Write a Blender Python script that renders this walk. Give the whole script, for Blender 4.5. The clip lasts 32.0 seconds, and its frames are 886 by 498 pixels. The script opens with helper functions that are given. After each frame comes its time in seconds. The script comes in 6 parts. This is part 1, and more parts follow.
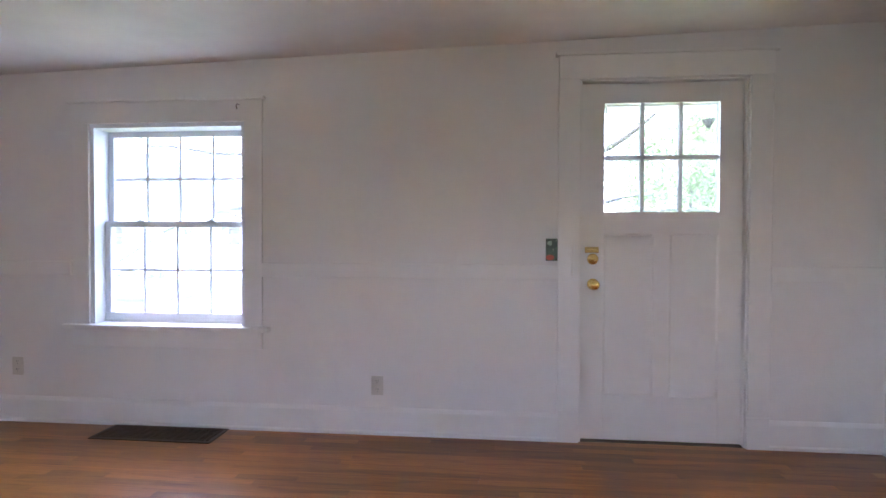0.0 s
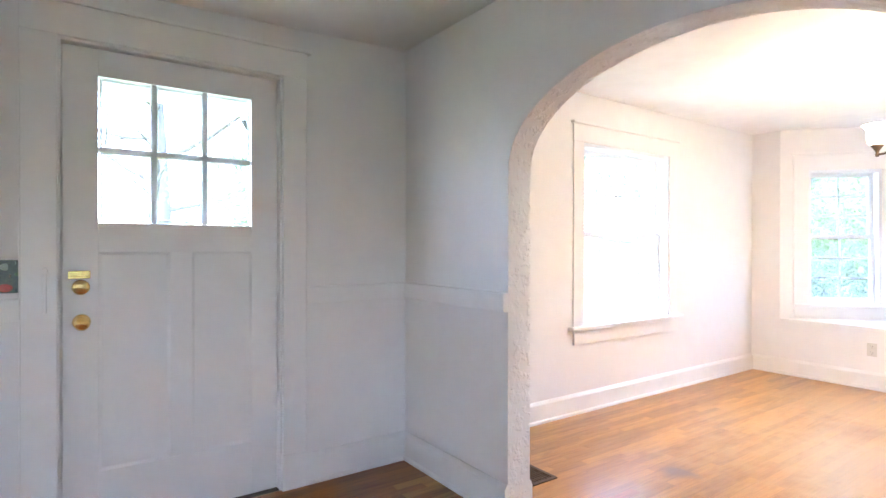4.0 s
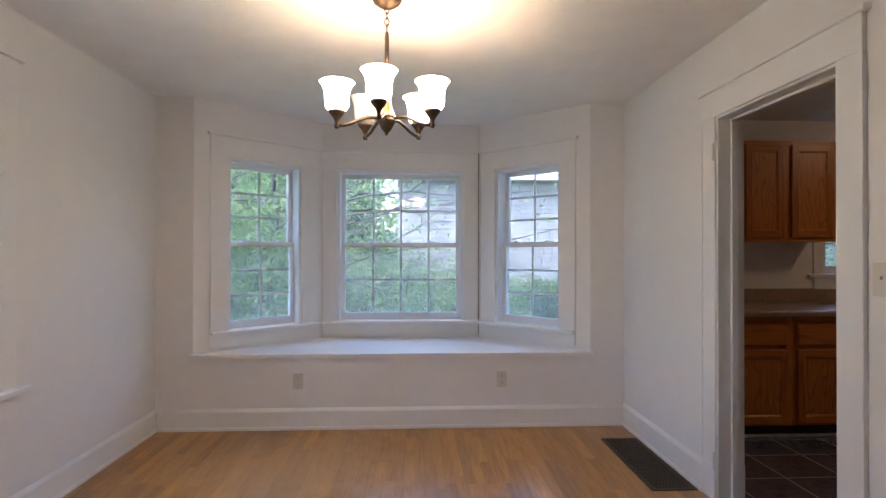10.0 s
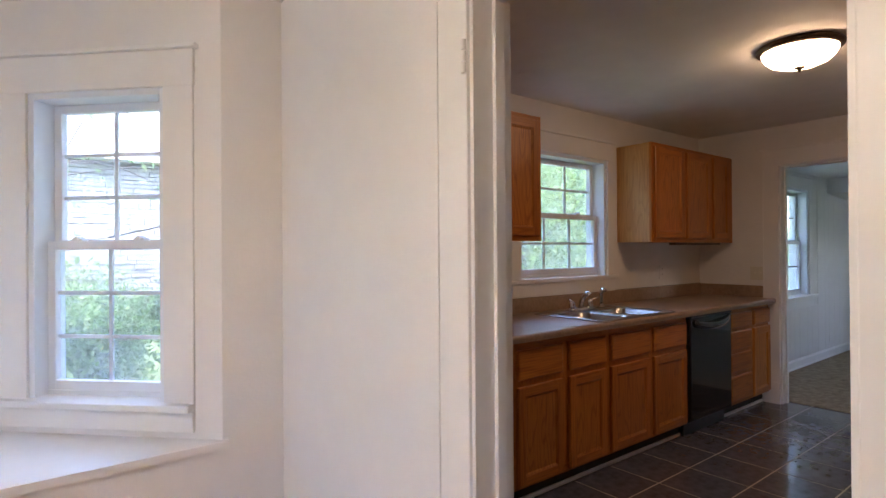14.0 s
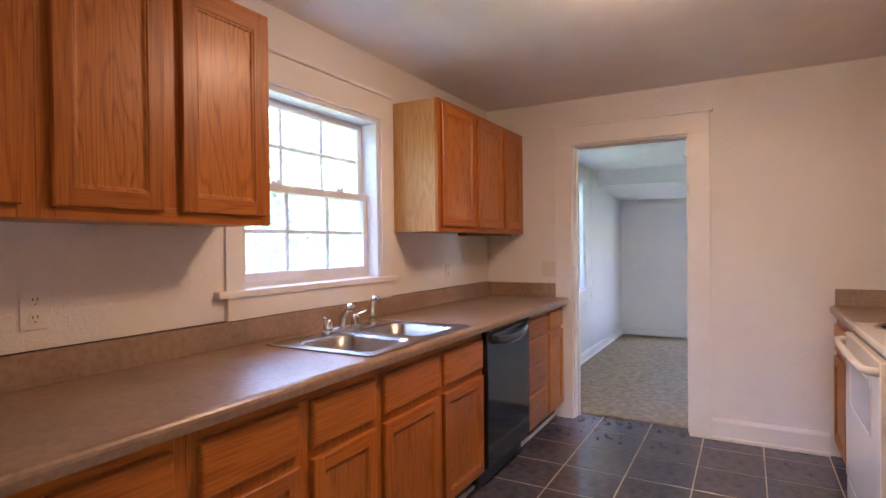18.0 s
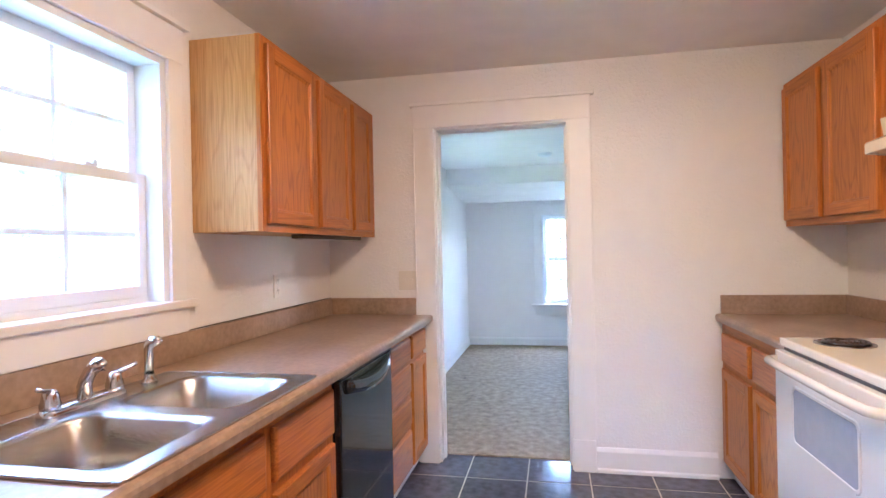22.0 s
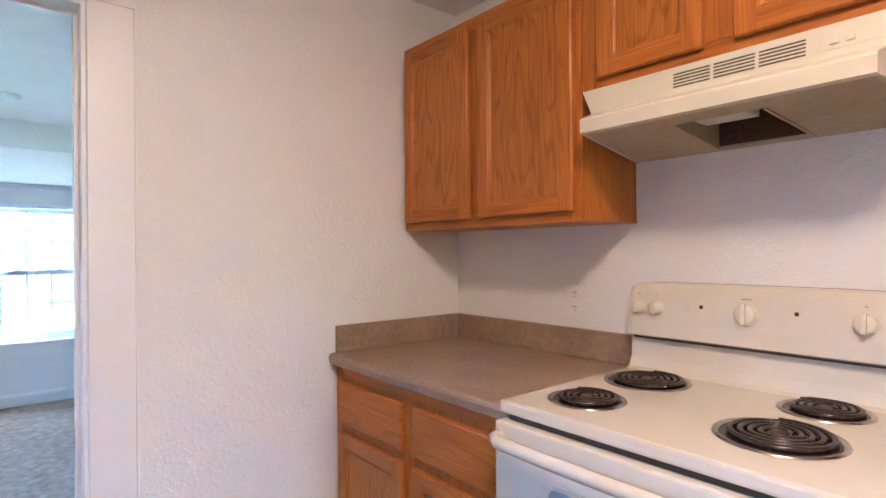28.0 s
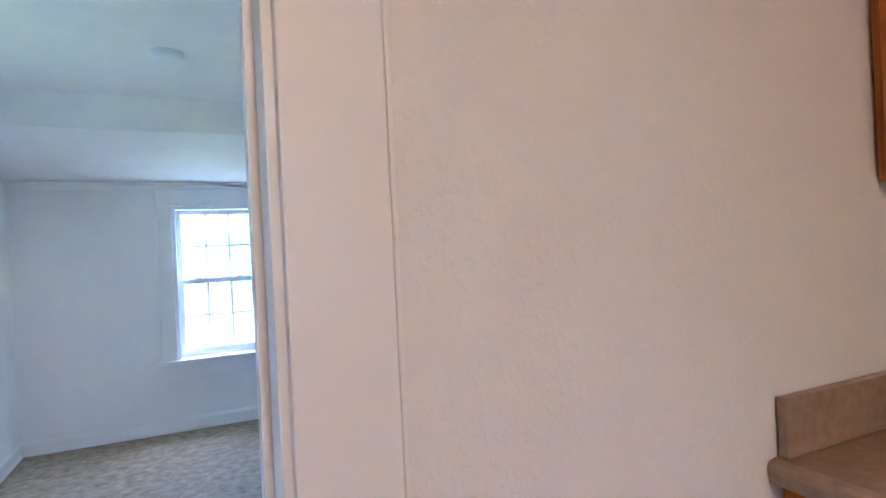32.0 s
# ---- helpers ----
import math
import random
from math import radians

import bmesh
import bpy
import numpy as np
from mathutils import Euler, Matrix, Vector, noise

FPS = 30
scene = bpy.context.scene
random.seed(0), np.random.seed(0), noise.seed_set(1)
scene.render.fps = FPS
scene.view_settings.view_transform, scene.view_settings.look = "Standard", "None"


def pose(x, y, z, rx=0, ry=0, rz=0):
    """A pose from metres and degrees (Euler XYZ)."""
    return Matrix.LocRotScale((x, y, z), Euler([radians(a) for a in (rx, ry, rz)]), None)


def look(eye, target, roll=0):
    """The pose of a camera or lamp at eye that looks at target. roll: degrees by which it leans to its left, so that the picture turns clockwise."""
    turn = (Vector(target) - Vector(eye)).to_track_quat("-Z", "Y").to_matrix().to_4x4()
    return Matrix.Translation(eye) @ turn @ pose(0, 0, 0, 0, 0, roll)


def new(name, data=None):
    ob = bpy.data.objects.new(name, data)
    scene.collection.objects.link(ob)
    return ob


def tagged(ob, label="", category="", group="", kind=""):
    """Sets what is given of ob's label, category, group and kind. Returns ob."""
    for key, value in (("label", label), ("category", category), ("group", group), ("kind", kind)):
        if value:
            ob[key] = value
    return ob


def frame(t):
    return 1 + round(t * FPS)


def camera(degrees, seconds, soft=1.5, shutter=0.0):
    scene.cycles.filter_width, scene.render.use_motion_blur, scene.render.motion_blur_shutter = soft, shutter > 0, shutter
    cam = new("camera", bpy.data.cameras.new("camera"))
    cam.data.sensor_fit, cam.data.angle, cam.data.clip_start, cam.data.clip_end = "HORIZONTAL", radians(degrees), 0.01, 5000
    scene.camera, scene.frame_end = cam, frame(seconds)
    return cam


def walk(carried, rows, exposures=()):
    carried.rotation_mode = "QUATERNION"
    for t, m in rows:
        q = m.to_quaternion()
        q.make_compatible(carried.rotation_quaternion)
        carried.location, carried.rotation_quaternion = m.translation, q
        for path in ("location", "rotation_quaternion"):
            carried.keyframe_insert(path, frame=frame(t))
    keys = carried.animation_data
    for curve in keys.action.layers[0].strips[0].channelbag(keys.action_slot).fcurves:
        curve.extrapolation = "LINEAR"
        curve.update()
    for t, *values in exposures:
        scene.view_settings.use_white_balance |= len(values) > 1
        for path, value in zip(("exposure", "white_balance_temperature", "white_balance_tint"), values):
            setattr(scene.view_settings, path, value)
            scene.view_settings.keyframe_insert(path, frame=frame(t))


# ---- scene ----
cam = camera(78.5, 32.0)
PATH = [
    (0, (0.437, 0.844, 1.200), (0.245, 2.834, 1.164), 0.2),
    (0.5, (0.471, 0.883, 1.230), (0.436, 2.882, 1.179), -0.1),
    (1, (0.536, 0.919, 1.250), (0.659, 2.915, 1.198), 0.0),
    (1.5, (0.627, 0.952, 1.248), (0.896, 2.933, 1.209), -0.1),
    (2, (0.707, 0.992, 1.234), (1.120, 2.949, 1.214), -0.2),
    (2.5, (0.757, 1.060, 1.226), (1.361, 2.966, 1.219), -0.1),
    (3, (0.792, 1.151, 1.234), (1.585, 2.987, 1.236), -0.1),
    (3.5, (0.846, 1.245, 1.251), (1.813, 2.996, 1.251), -0.0),
    (4, (0.947, 1.334, 1.262), (2.097, 2.970, 1.254), 0.1),
    (4.5, (1.089, 1.426, 1.268), (2.395, 2.941, 1.263), 0.0),
    (6.5, (1.706, 1.822, 1.297), (3.428, 2.840, 1.287), 0.3),
    (7, (1.848, 1.923, 1.303), (3.653, 2.785, 1.301), 0.1),
    (7.5, (1.978, 2.032, 1.305), (3.843, 2.754, 1.297), 0.1),
    (8, (2.109, 2.134, 1.305), (4.027, 2.699, 1.308), -0.1),
    (8.5, (2.249, 2.190, 1.300), (4.209, 2.587, 1.308), -0.0),
    (9, (2.413, 2.201, 1.293), (4.401, 2.421, 1.301), 0.2),
    (9.5, (2.599, 2.203, 1.293), (4.598, 2.253, 1.309), 0.2),
    (10, (2.797, 2.219, 1.298), (4.795, 2.119, 1.312), 0.1),
    (10.5, (3.009, 2.226, 1.303), (4.988, 1.935, 1.320), 0.2),
    (11, (3.234, 2.200, 1.307), (5.175, 1.719, 1.321), 0.2),
    (11.5, (3.475, 2.152, 1.312), (5.370, 1.512, 1.328), -0.1),
    (12, (3.721, 2.098, 1.315), (5.569, 1.335, 1.332), -0.1),
    (12.5, (3.947, 2.020, 1.316), (5.722, 1.099, 1.331), -0.1),
    (13, (4.151, 1.890, 1.317), (5.848, 0.833, 1.328), -0.2),
    (13.5, (4.339, 1.729, 1.322), (5.972, 0.575, 1.332), -0.3),
    (14, (4.507, 1.567, 1.328), (6.080, 0.331, 1.336), -0.4),
    (14.5, (4.648, 1.413, 1.333), (6.134, 0.074, 1.326), -0.5),
    (16.5, (5.110, 0.846, 1.342), (6.323, -0.745, 1.337), -0.2),
    (17, (5.178, 0.716, 1.335), (6.279, -0.953, 1.322), -0.2),
    (17.5, (5.205, 0.587, 1.321), (6.225, -1.133, 1.307), -0.5),
    (18, (5.233, 0.452, 1.310), (6.212, -1.292, 1.294), -0.6),
    (18.5, (5.271, 0.313, 1.308), (6.211, -1.452, 1.299), -0.7),
    (19, (5.316, 0.173, 1.308), (6.211, -1.615, 1.302), -0.8),
    (19.5, (5.356, 0.052, 1.305), (6.184, -1.769, 1.295), -0.9),
    (20, (5.391, -0.054, 1.301), (6.161, -1.899, 1.290), -1.0),
    (20.5, (5.433, -0.150, 1.299), (6.156, -2.015, 1.293), -1.1),
    (21, (5.492, -0.228, 1.300), (6.132, -2.123, 1.290), -1.1),
    (21.5, (5.579, -0.281, 1.302), (6.132, -2.203, 1.296), -1.3),
    (22, (5.675, -0.319, 1.304), (6.071, -2.279, 1.304), -1.2),
    (22.5, (5.751, -0.363, 1.302), (5.964, -2.352, 1.300), -1.1),
    (23, (5.797, -0.443, 1.300), (5.858, -2.442, 1.288), -1.0),
    (23.5, (5.822, -0.551, 1.300), (5.748, -2.550, 1.290), -0.9),
    (24, (5.840, -0.659, 1.304), (5.637, -2.649, 1.293), -0.9),
    (24.5, (5.860, -0.756, 1.310), (5.524, -2.728, 1.298), -0.9),
    (25, (5.874, -0.839, 1.316), (5.378, -2.776, 1.305), -0.8),
    (25.5, (5.871, -0.942, 1.317), (5.193, -2.823, 1.304), -0.7),
    (27.5, (5.735, -1.515, 1.307), (4.578, -3.146, 1.298), -0.5),
    (28, (5.775, -1.684, 1.304), (4.505, -3.229, 1.309), -0.5),
    (28.5, (5.759, -1.854, 1.297), (4.435, -3.353, 1.293), -0.7),
    (29, (5.691, -2.043, 1.291), (4.358, -3.534, 1.291), -0.9),
    (29.5, (5.682, -2.203, 1.289), (4.353, -3.697, 1.290), -1.2),
    (30, (5.721, -2.387, 1.289), (4.402, -3.891, 1.295), -1.8),
    (30.5, (5.773, -2.550, 1.289), (4.474, -4.071, 1.300), -2.2),
    (31, (5.740, -2.735, 1.291), (4.525, -4.324, 1.294), -2.2),
    (31.5, (5.704, -2.868, 1.293), (4.651, -4.568, 1.305), -2.5),
    (32, (5.660, -2.953, 1.296), (4.828, -4.771, 1.297), -2.8),
]
EXPO = [(0.0, 5.13, 6140, 29), (1.0, 5.71, 6141, 28), (2.5, 5.15, 6022, 25), (3.0, 5.13, 5973, 24), (4.0, 5.59, 5874, 21), (6.5, 4.15, 5938, 19), (7.5, 4.12, 5882, 17), (8.5, 3.87, 5812, 16), (10.0, 3.58, 5866, 20), (11.0, 3.55, 5950, 20), (12.0, 3.82, 5991, 20), (13.0, 4.25, 6070, 21), (14.0, 4.32, 6150, 23), (17.0, 5.32, 6485, 34), (18.0, 5.76, 6120, 31), (19.0, 6.32, 5590, 26), (20.0, 6.52, 5420, 23), (22.0, 6.52, 5334, 21), (23.0, 6.02, 5455, 21), (24.0, 5.67, 5458, 20), (25.0, 5.75, 5460, 20), (28.0, 6.42, 5170, 20), (30.0, 6.36, 5248, 20), (31.0, 6.04, 5245, 20), (32.0, 5.92, 5240, 21)]
walk(cam, [(t, look(eye, target, roll)) for t, eye, target, roll in PATH], EXPO)

# ---------------------------------------------------------------- light
world = bpy.data.worlds.new("world")
scene.world = world
world.use_nodes = True
wn = world.node_tree.nodes
sky = wn.new("ShaderNodeTexSky")
sky.sky_type, sky.sun_disc = "NISHITA", False
sky.sun_elevation, sky.sun_rotation, sky.air_density, sky.dust_density, sky.ozone_density = radians(68), radians(270), 1.0, 3.0, 2.0
world.node_tree.links.new(sky.outputs[0], wn["Background"].inputs[0])
wn["Background"].inputs[1].default_value = 0.15
sun = new("sun", bpy.data.lights.new("sun", "SUN"))
sun.data.energy, sun.data.angle, sun.data.color = 0.7, radians(35), (1.0, 0.96, 0.9)
sun.matrix_world = look((-20, 0, 50), (0, 0, 0))


# ---------------------------------------------------------------- materials
def material(name, colour, rough=0.5, metal=0.0, vary=0.06, scale=6.0, bump=0.0, bump_scale=60.0, second=None, stretch=(1, 1, 1), coat=0.0, spec=0.5):
    """A principled surface with mottling at two scales and a fine relief."""
    m = bpy.data.materials.new(name)
    m.use_nodes = True
    nodes, links = m.node_tree.nodes, m.node_tree.links
    p = nodes["Principled BSDF"]
    p.inputs["Roughness"].default_value, p.inputs["Metallic"].default_value = rough, metal
    p.inputs["Coat Weight"].default_value, p.inputs["Specular IOR Level"].default_value = coat, spec
    co, mp = nodes.new("ShaderNodeTexCoord"), nodes.new("ShaderNodeMapping")
    mp.inputs["Scale"].default_value = stretch
    links.new(co.outputs["Object"], mp.inputs[0])
    big, small = nodes.new("ShaderNodeTexNoise"), nodes.new("ShaderNodeTexNoise")
    big.inputs["Scale"].default_value, big.inputs["Detail"].default_value = scale * 0.35, 4
    small.inputs["Scale"].default_value, small.inputs["Detail"].default_value = scale * 4, 6
    add = nodes.new("ShaderNodeMath")
    add.operation = "MULTIPLY_ADD"
    add.inputs[1].default_value = 0.5
    half = nodes.new("ShaderNodeMath")
    half.operation = "MULTIPLY"
    half.inputs[1].default_value = 0.5
    ramp = nodes.new("ShaderNodeValToRGB")
    other = second or tuple(c * (1 - 2 * vary) for c in colour)
    lighter = tuple(min(1.0, c * (1 + vary)) for c in colour)
    ramp.color_ramp.elements[0].position, ramp.color_ramp.elements[1].position = 0.34, 0.66
    ramp.color_ramp.elements[0].color, ramp.color_ramp.elements[1].color = (*other, 1), (*lighter, 1)
    for n in (big, small):
        links.new(mp.outputs[0], n.inputs["Vector"])
    links.new(small.outputs[0], half.inputs[0])
    links.new(big.outputs[0], add.inputs[0])
    links.new(half.outputs[0], add.inputs[2])
    links.new(add.outputs[0], ramp.inputs[0])
    links.new(ramp.outputs[0], p.inputs["Base Color"])
    if bump:
        tex, bp = nodes.new("ShaderNodeTexNoise"), nodes.new("ShaderNodeBump")
        tex.inputs["Scale"].default_value, tex.inputs["Detail"].default_value = bump_scale, 5
        bp.inputs["Strength"].default_value, bp.inputs["Distance"].default_value = bump, 0.004
        links.new(mp.outputs[0], tex.inputs["Vector"])
        links.new(tex.outputs[0], bp.inputs["Height"])
        links.new(bp.outputs[0], p.inputs["Normal"])
    return m


def glowing(name, colour, strength):
    m = bpy.data.materials.new(name)
    m.use_nodes = True
    p = m.node_tree.nodes["Principled BSDF"]
    p.inputs["Base Color"].default_value = (*colour, 1)
    p.inputs["Emission Color"].default_value = (*colour, 1)
    p.inputs["Emission Strength"].default_value = strength
    p.inputs["Roughness"].default_value = 0.3
    return m


def window_glass(name, tint=(0.97, 0.99, 0.98), haze=0.05):
    """Clear window glass with a faint gloss; an added daylight veil pales the view."""
    m = bpy.data.materials.new(name)
    m.use_nodes = True
    nodes, links = m.node_tree.nodes, m.node_tree.links
    clear, shine, mix, rim, span = (nodes.new("ShaderNode" + k) for k in ("BsdfTransparent", "BsdfGlossy", "MixShader", "LayerWeight", "MapRange"))
    clear.inputs[0].default_value = (*tint, 1)
    shine.inputs["Roughness"].default_value = 0.015
    rim.inputs[0].default_value = 0.12
    span.inputs["To Min"].default_value, span.inputs["To Max"].default_value = 0.025, 0.45
    links.new(rim.outputs["Facing"], span.inputs[0])
    links.new(span.outputs[0], mix.inputs[0])
    links.new(clear.outputs[0], mix.inputs[1])
    links.new(shine.outputs[0], mix.inputs[2])
    veil, veil_mix = nodes.new("ShaderNodeBsdfTranslucent"), nodes.new("ShaderNodeMixShader")
    veil_noise = nodes.new("ShaderNodeTexNoise")
    veil_noise.inputs["Scale"].default_value, veil_noise.inputs["Detail"].default_value = 3.0, 4
    amount = nodes.new("ShaderNodeMapRange")
    amount.inputs["From Min"].default_value, amount.inputs["From Max"].default_value = 0.3, 0.7
    amount.inputs["To Min"].default_value, amount.inputs["To Max"].default_value = haze * 0.6, haze * 1.4
    veil.inputs[0].default_value = (0.93, 0.95, 0.92, 1)
    links.new(veil_noise.outputs[0], amount.inputs[0])
    links.new(amount.outputs[0], veil_mix.inputs[0])
    links.new(mix.outputs[0], veil_mix.inputs[1])
    links.new(veil.outputs[0], veil_mix.inputs[2])
    links.new(veil_mix.outputs[0], nodes["Material Output"].inputs[0])
    return m


wall_paint = material("wall_paint", (0.80, 0.785, 0.77), 0.55, vary=0.015, scale=2, bump=0.25, bump_scale=70)
plaster_paint = material("knockdown_plaster", (0.80, 0.785, 0.765), 0.5, vary=0.015, scale=2, bump=0.22, bump_scale=26)


def knockdown(m, size=32.0, strength=0.32, low=0.47, high=0.6):
    """Adds flattened raised blobs, as of trowelled plaster, to a painted surface."""
    nodes, links = m.node_tree.nodes, m.node_tree.links
    p = nodes["Principled BSDF"]
    co, tex, ramp, bp = (nodes.new("ShaderNode" + k) for k in ("TexCoord", "TexNoise", "ValToRGB", "Bump"))
    tex.inputs["Scale"].default_value, tex.inputs["Detail"].default_value, tex.inputs["Roughness"].default_value = size, 3, 0.6
    ramp.color_ramp.elements[0].position, ramp.color_ramp.elements[1].position = low, high
    bp.inputs["Strength"].default_value, bp.inputs["Distance"].default_value = strength, 0.004
    old = p.inputs["Normal"].links[0].from_socket
    links.new(co.outputs["Object"], tex.inputs["Vector"])
    links.new(tex.outputs[0], ramp.inputs[0])
    links.new(ramp.outputs[0], bp.inputs["Height"])
    links.new(old, bp.inputs["Normal"])
    links.new(bp.outputs[0], p.inputs["Normal"])


knockdown(plaster_paint, 55.0, 0.33, 0.5, 0.62)
rough_plaster = material("rough_plaster", (0.80, 0.785, 0.765), 0.5, vary=0.015, scale=2, bump=0.3, bump_scale=26)
knockdown(rough_plaster, 24.0, 1.0, 0.5, 0.62)
ceiling_paint = material("ceiling_paint", (0.86, 0.845, 0.825), 0.75, vary=0.03, scale=1.5, bump=0.35, bump_scale=32)
trim_paint = material("trim_paint", (0.81, 0.80, 0.785), 0.35, vary=0.015, scale=3, bump=0.06, bump_scale=30)
vinyl = material("vinyl", (0.77, 0.805, 0.85), 0.35, vary=0.01, scale=3)


def add_translucency(m, share):
    """Mixes in translucency, so that daylight shines through a white bar and brightens it."""
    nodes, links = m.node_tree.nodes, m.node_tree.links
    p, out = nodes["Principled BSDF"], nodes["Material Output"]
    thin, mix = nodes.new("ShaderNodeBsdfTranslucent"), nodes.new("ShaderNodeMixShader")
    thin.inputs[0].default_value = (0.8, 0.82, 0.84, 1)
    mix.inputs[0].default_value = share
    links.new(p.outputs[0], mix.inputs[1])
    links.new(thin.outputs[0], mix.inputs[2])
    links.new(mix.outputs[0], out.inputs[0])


grille = material("grille_plastic", (0.77, 0.805, 0.85), 0.35, vary=0.01, scale=3)
add_translucency(grille, 0.22)
# painted wood door bars, made translucent so that daylight brightens them
brightened_bar = material("brightened_bar", (0.80, 0.80, 0.79), 0.4, vary=0.01, scale=3)
add_translucency(brightened_bar, 0.25)
glass = window_glass("glass", haze=0.05)
screened = window_glass("screened_glass", (0.86, 0.88, 0.88), haze=0.075)
veiled_pane = window_glass("veiled_glass", haze=0.06)
brass = material("brass", (0.78, 0.57, 0.22), 0.22, 1.0, vary=0.08, scale=20)
steel = material("steel", (0.50, 0.49, 0.48), 0.24, 1.0, vary=0.06, scale=8, bump=0.15, bump_scale=120, stretch=(1, 12, 1))
chrome = material("chrome", (0.62, 0.62, 0.63), 0.12, 1.0, vary=0.02)
bronze = material("bronze", (0.105, 0.073, 0.048), 0.40, 0.85, vary=0.15, scale=20)
black_gloss = material("black_gloss", (0.014, 0.014, 0.017), 0.12, vary=0.05, coat=0.5)
black_iron = material("black_iron", (0.018, 0.017, 0.017), 0.42, vary=0.1, scale=30)
dark_metal = material("dark_metal", (0.10, 0.065, 0.04), 0.5, 0.6, vary=0.2, scale=20)
ivory = material("ivory_plastic", (0.70, 0.67, 0.59), 0.4, vary=0.01)
enamel = material("enamel", (0.66, 0.61, 0.50), 0.22, vary=0.01, scale=3, coat=0.3)
white_plastic = material("white_plastic", (0.62, 0.60, 0.54), 0.4, vary=0.01)
carpet_pile = material("carpet_pile", (0.46, 0.375, 0.265), 0.95, vary=0.16, scale=52, bump=1.0, bump_scale=110, second=(0.21, 0.165, 0.12), spec=0.1)
laminate = material("laminate", (0.35, 0.245, 0.172), 0.32, vary=0.14, scale=12, second=(0.235, 0.160, 0.110), bump=0.05, bump_scale=80)
# near-black for joints, slots and recesses whose shade is put into the colour
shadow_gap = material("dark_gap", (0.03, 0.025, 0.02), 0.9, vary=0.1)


def oak(name, along=2, colour=(0.50, 0.166, 0.023), dark=(0.29, 0.083, 0.010), rough=0.36, bands=80.0, along_scale=0.9, weight=0.14, shine=0.33, spread=(0.88, 1.08)):
    """Varnished oak with cathedral grain along one axis."""
    m = bpy.data.materials.new(name)
    m.use_nodes = True
    nodes, links = m.node_tree.nodes, m.node_tree.links
    p = nodes["Principled BSDF"]
    p.inputs["Roughness"].default_value, p.inputs["Coat Weight"].default_value, p.inputs["Coat Roughness"].default_value = rough, 0.07, 0.22
    p.inputs["Specular IOR Level"].default_value = shine
    co, mp, info = nodes.new("ShaderNodeTexCoord"), nodes.new("ShaderNodeMapping"), nodes.new("ShaderNodeObjectInfo")
    scl = [10.0, 10.0, 10.0]
    scl[along] = along_scale
    mp.inputs["Scale"].default_value = scl
    links.new(co.outputs["Object"], mp.inputs[0])
    off = nodes.new("ShaderNodeVectorMath")
    off.operation = "ADD"
    rnd = nodes.new("ShaderNodeMath")
    rnd.operation = "MULTIPLY"
    rnd.inputs[1].default_value = 37.0
    links.new(info.outputs["Random"], rnd.inputs[0])
    links.new(mp.outputs[0], off.inputs[0])
    links.new(rnd.outputs[0], off.inputs[1])
    warp = nodes.new("ShaderNodeTexNoise")
    warp.inputs["Scale"].default_value, warp.inputs["Detail"].default_value = 0.55, 2
    links.new(off.outputs[0], warp.inputs["Vector"])
    rings = nodes.new("ShaderNodeMath")
    rings.operation = "MULTIPLY"
    rings.inputs[1].default_value = bands
    links.new(warp.outputs[0], rings.inputs[0])
    wave = nodes.new("ShaderNodeMath")
    wave.operation = "SINE"
    links.new(rings.outputs[0], wave.inputs[0])
    late, pore = nodes.new("ShaderNodeMath"), nodes.new("ShaderNodeMath")   # narrow dark late-wood lines
    late.operation, late.inputs[1].default_value = "MAXIMUM", 0.0
    pore.operation, pore.inputs[1].default_value = "POWER", 2.5
    links.new(wave.outputs[0], late.inputs[0])
    links.new(late.outputs[0], pore.inputs[0])
    fine, mp2 = nodes.new("ShaderNodeTexNoise"), nodes.new("ShaderNodeMapping")
    scl2 = [190.0, 190.0, 190.0]
    scl2[along] = 5.0
    mp2.inputs["Scale"].default_value = scl2
    links.new(co.outputs["Object"], mp2.inputs[0])
    links.new(mp2.outputs[0], fine.inputs["Vector"])
    fine.inputs["Scale"].default_value, fine.inputs["Detail"].default_value = 1.0, 3
    mixv = nodes.new("ShaderNodeMath")
    mixv.operation = "MULTIPLY_ADD"
    mixv.inputs[1].default_value = -weight
    links.new(pore.outputs[0], mixv.inputs[0])
    links.new(fine.outputs[0], mixv.inputs[2])
    ramp = nodes.new("ShaderNodeValToRGB")
    ramp.color_ramp.elements[0].position, ramp.color_ramp.elements[1].position = 0.2, 0.6
    ramp.color_ramp.elements[0].color, ramp.color_ramp.elements[1].color = (*dark, 1), (*colour, 1)
    links.new(mixv.outputs[0], ramp.inputs[0])
    hsv = nodes.new("ShaderNodeHueSaturation")
    val = nodes.new("ShaderNodeMapRange")
    val.inputs["To Min"].default_value, val.inputs["To Max"].default_value = spread
    links.new(info.outputs["Random"], val.inputs[0])
    links.new(val.outputs[0], hsv.inputs["Value"])
    links.new(ramp.outputs[0], hsv.inputs["Color"])
    links.new(hsv.outputs[0], p.inputs["Base Color"])
    bp = nodes.new("ShaderNodeBump")
    bp.inputs["Strength"].default_value, bp.inputs["Distance"].default_value = 0.12, 0.002
    links.new(mixv.outputs[0], bp.inputs["Height"])
    links.new(bp.outputs[0], p.inputs["Normal"])
    return m


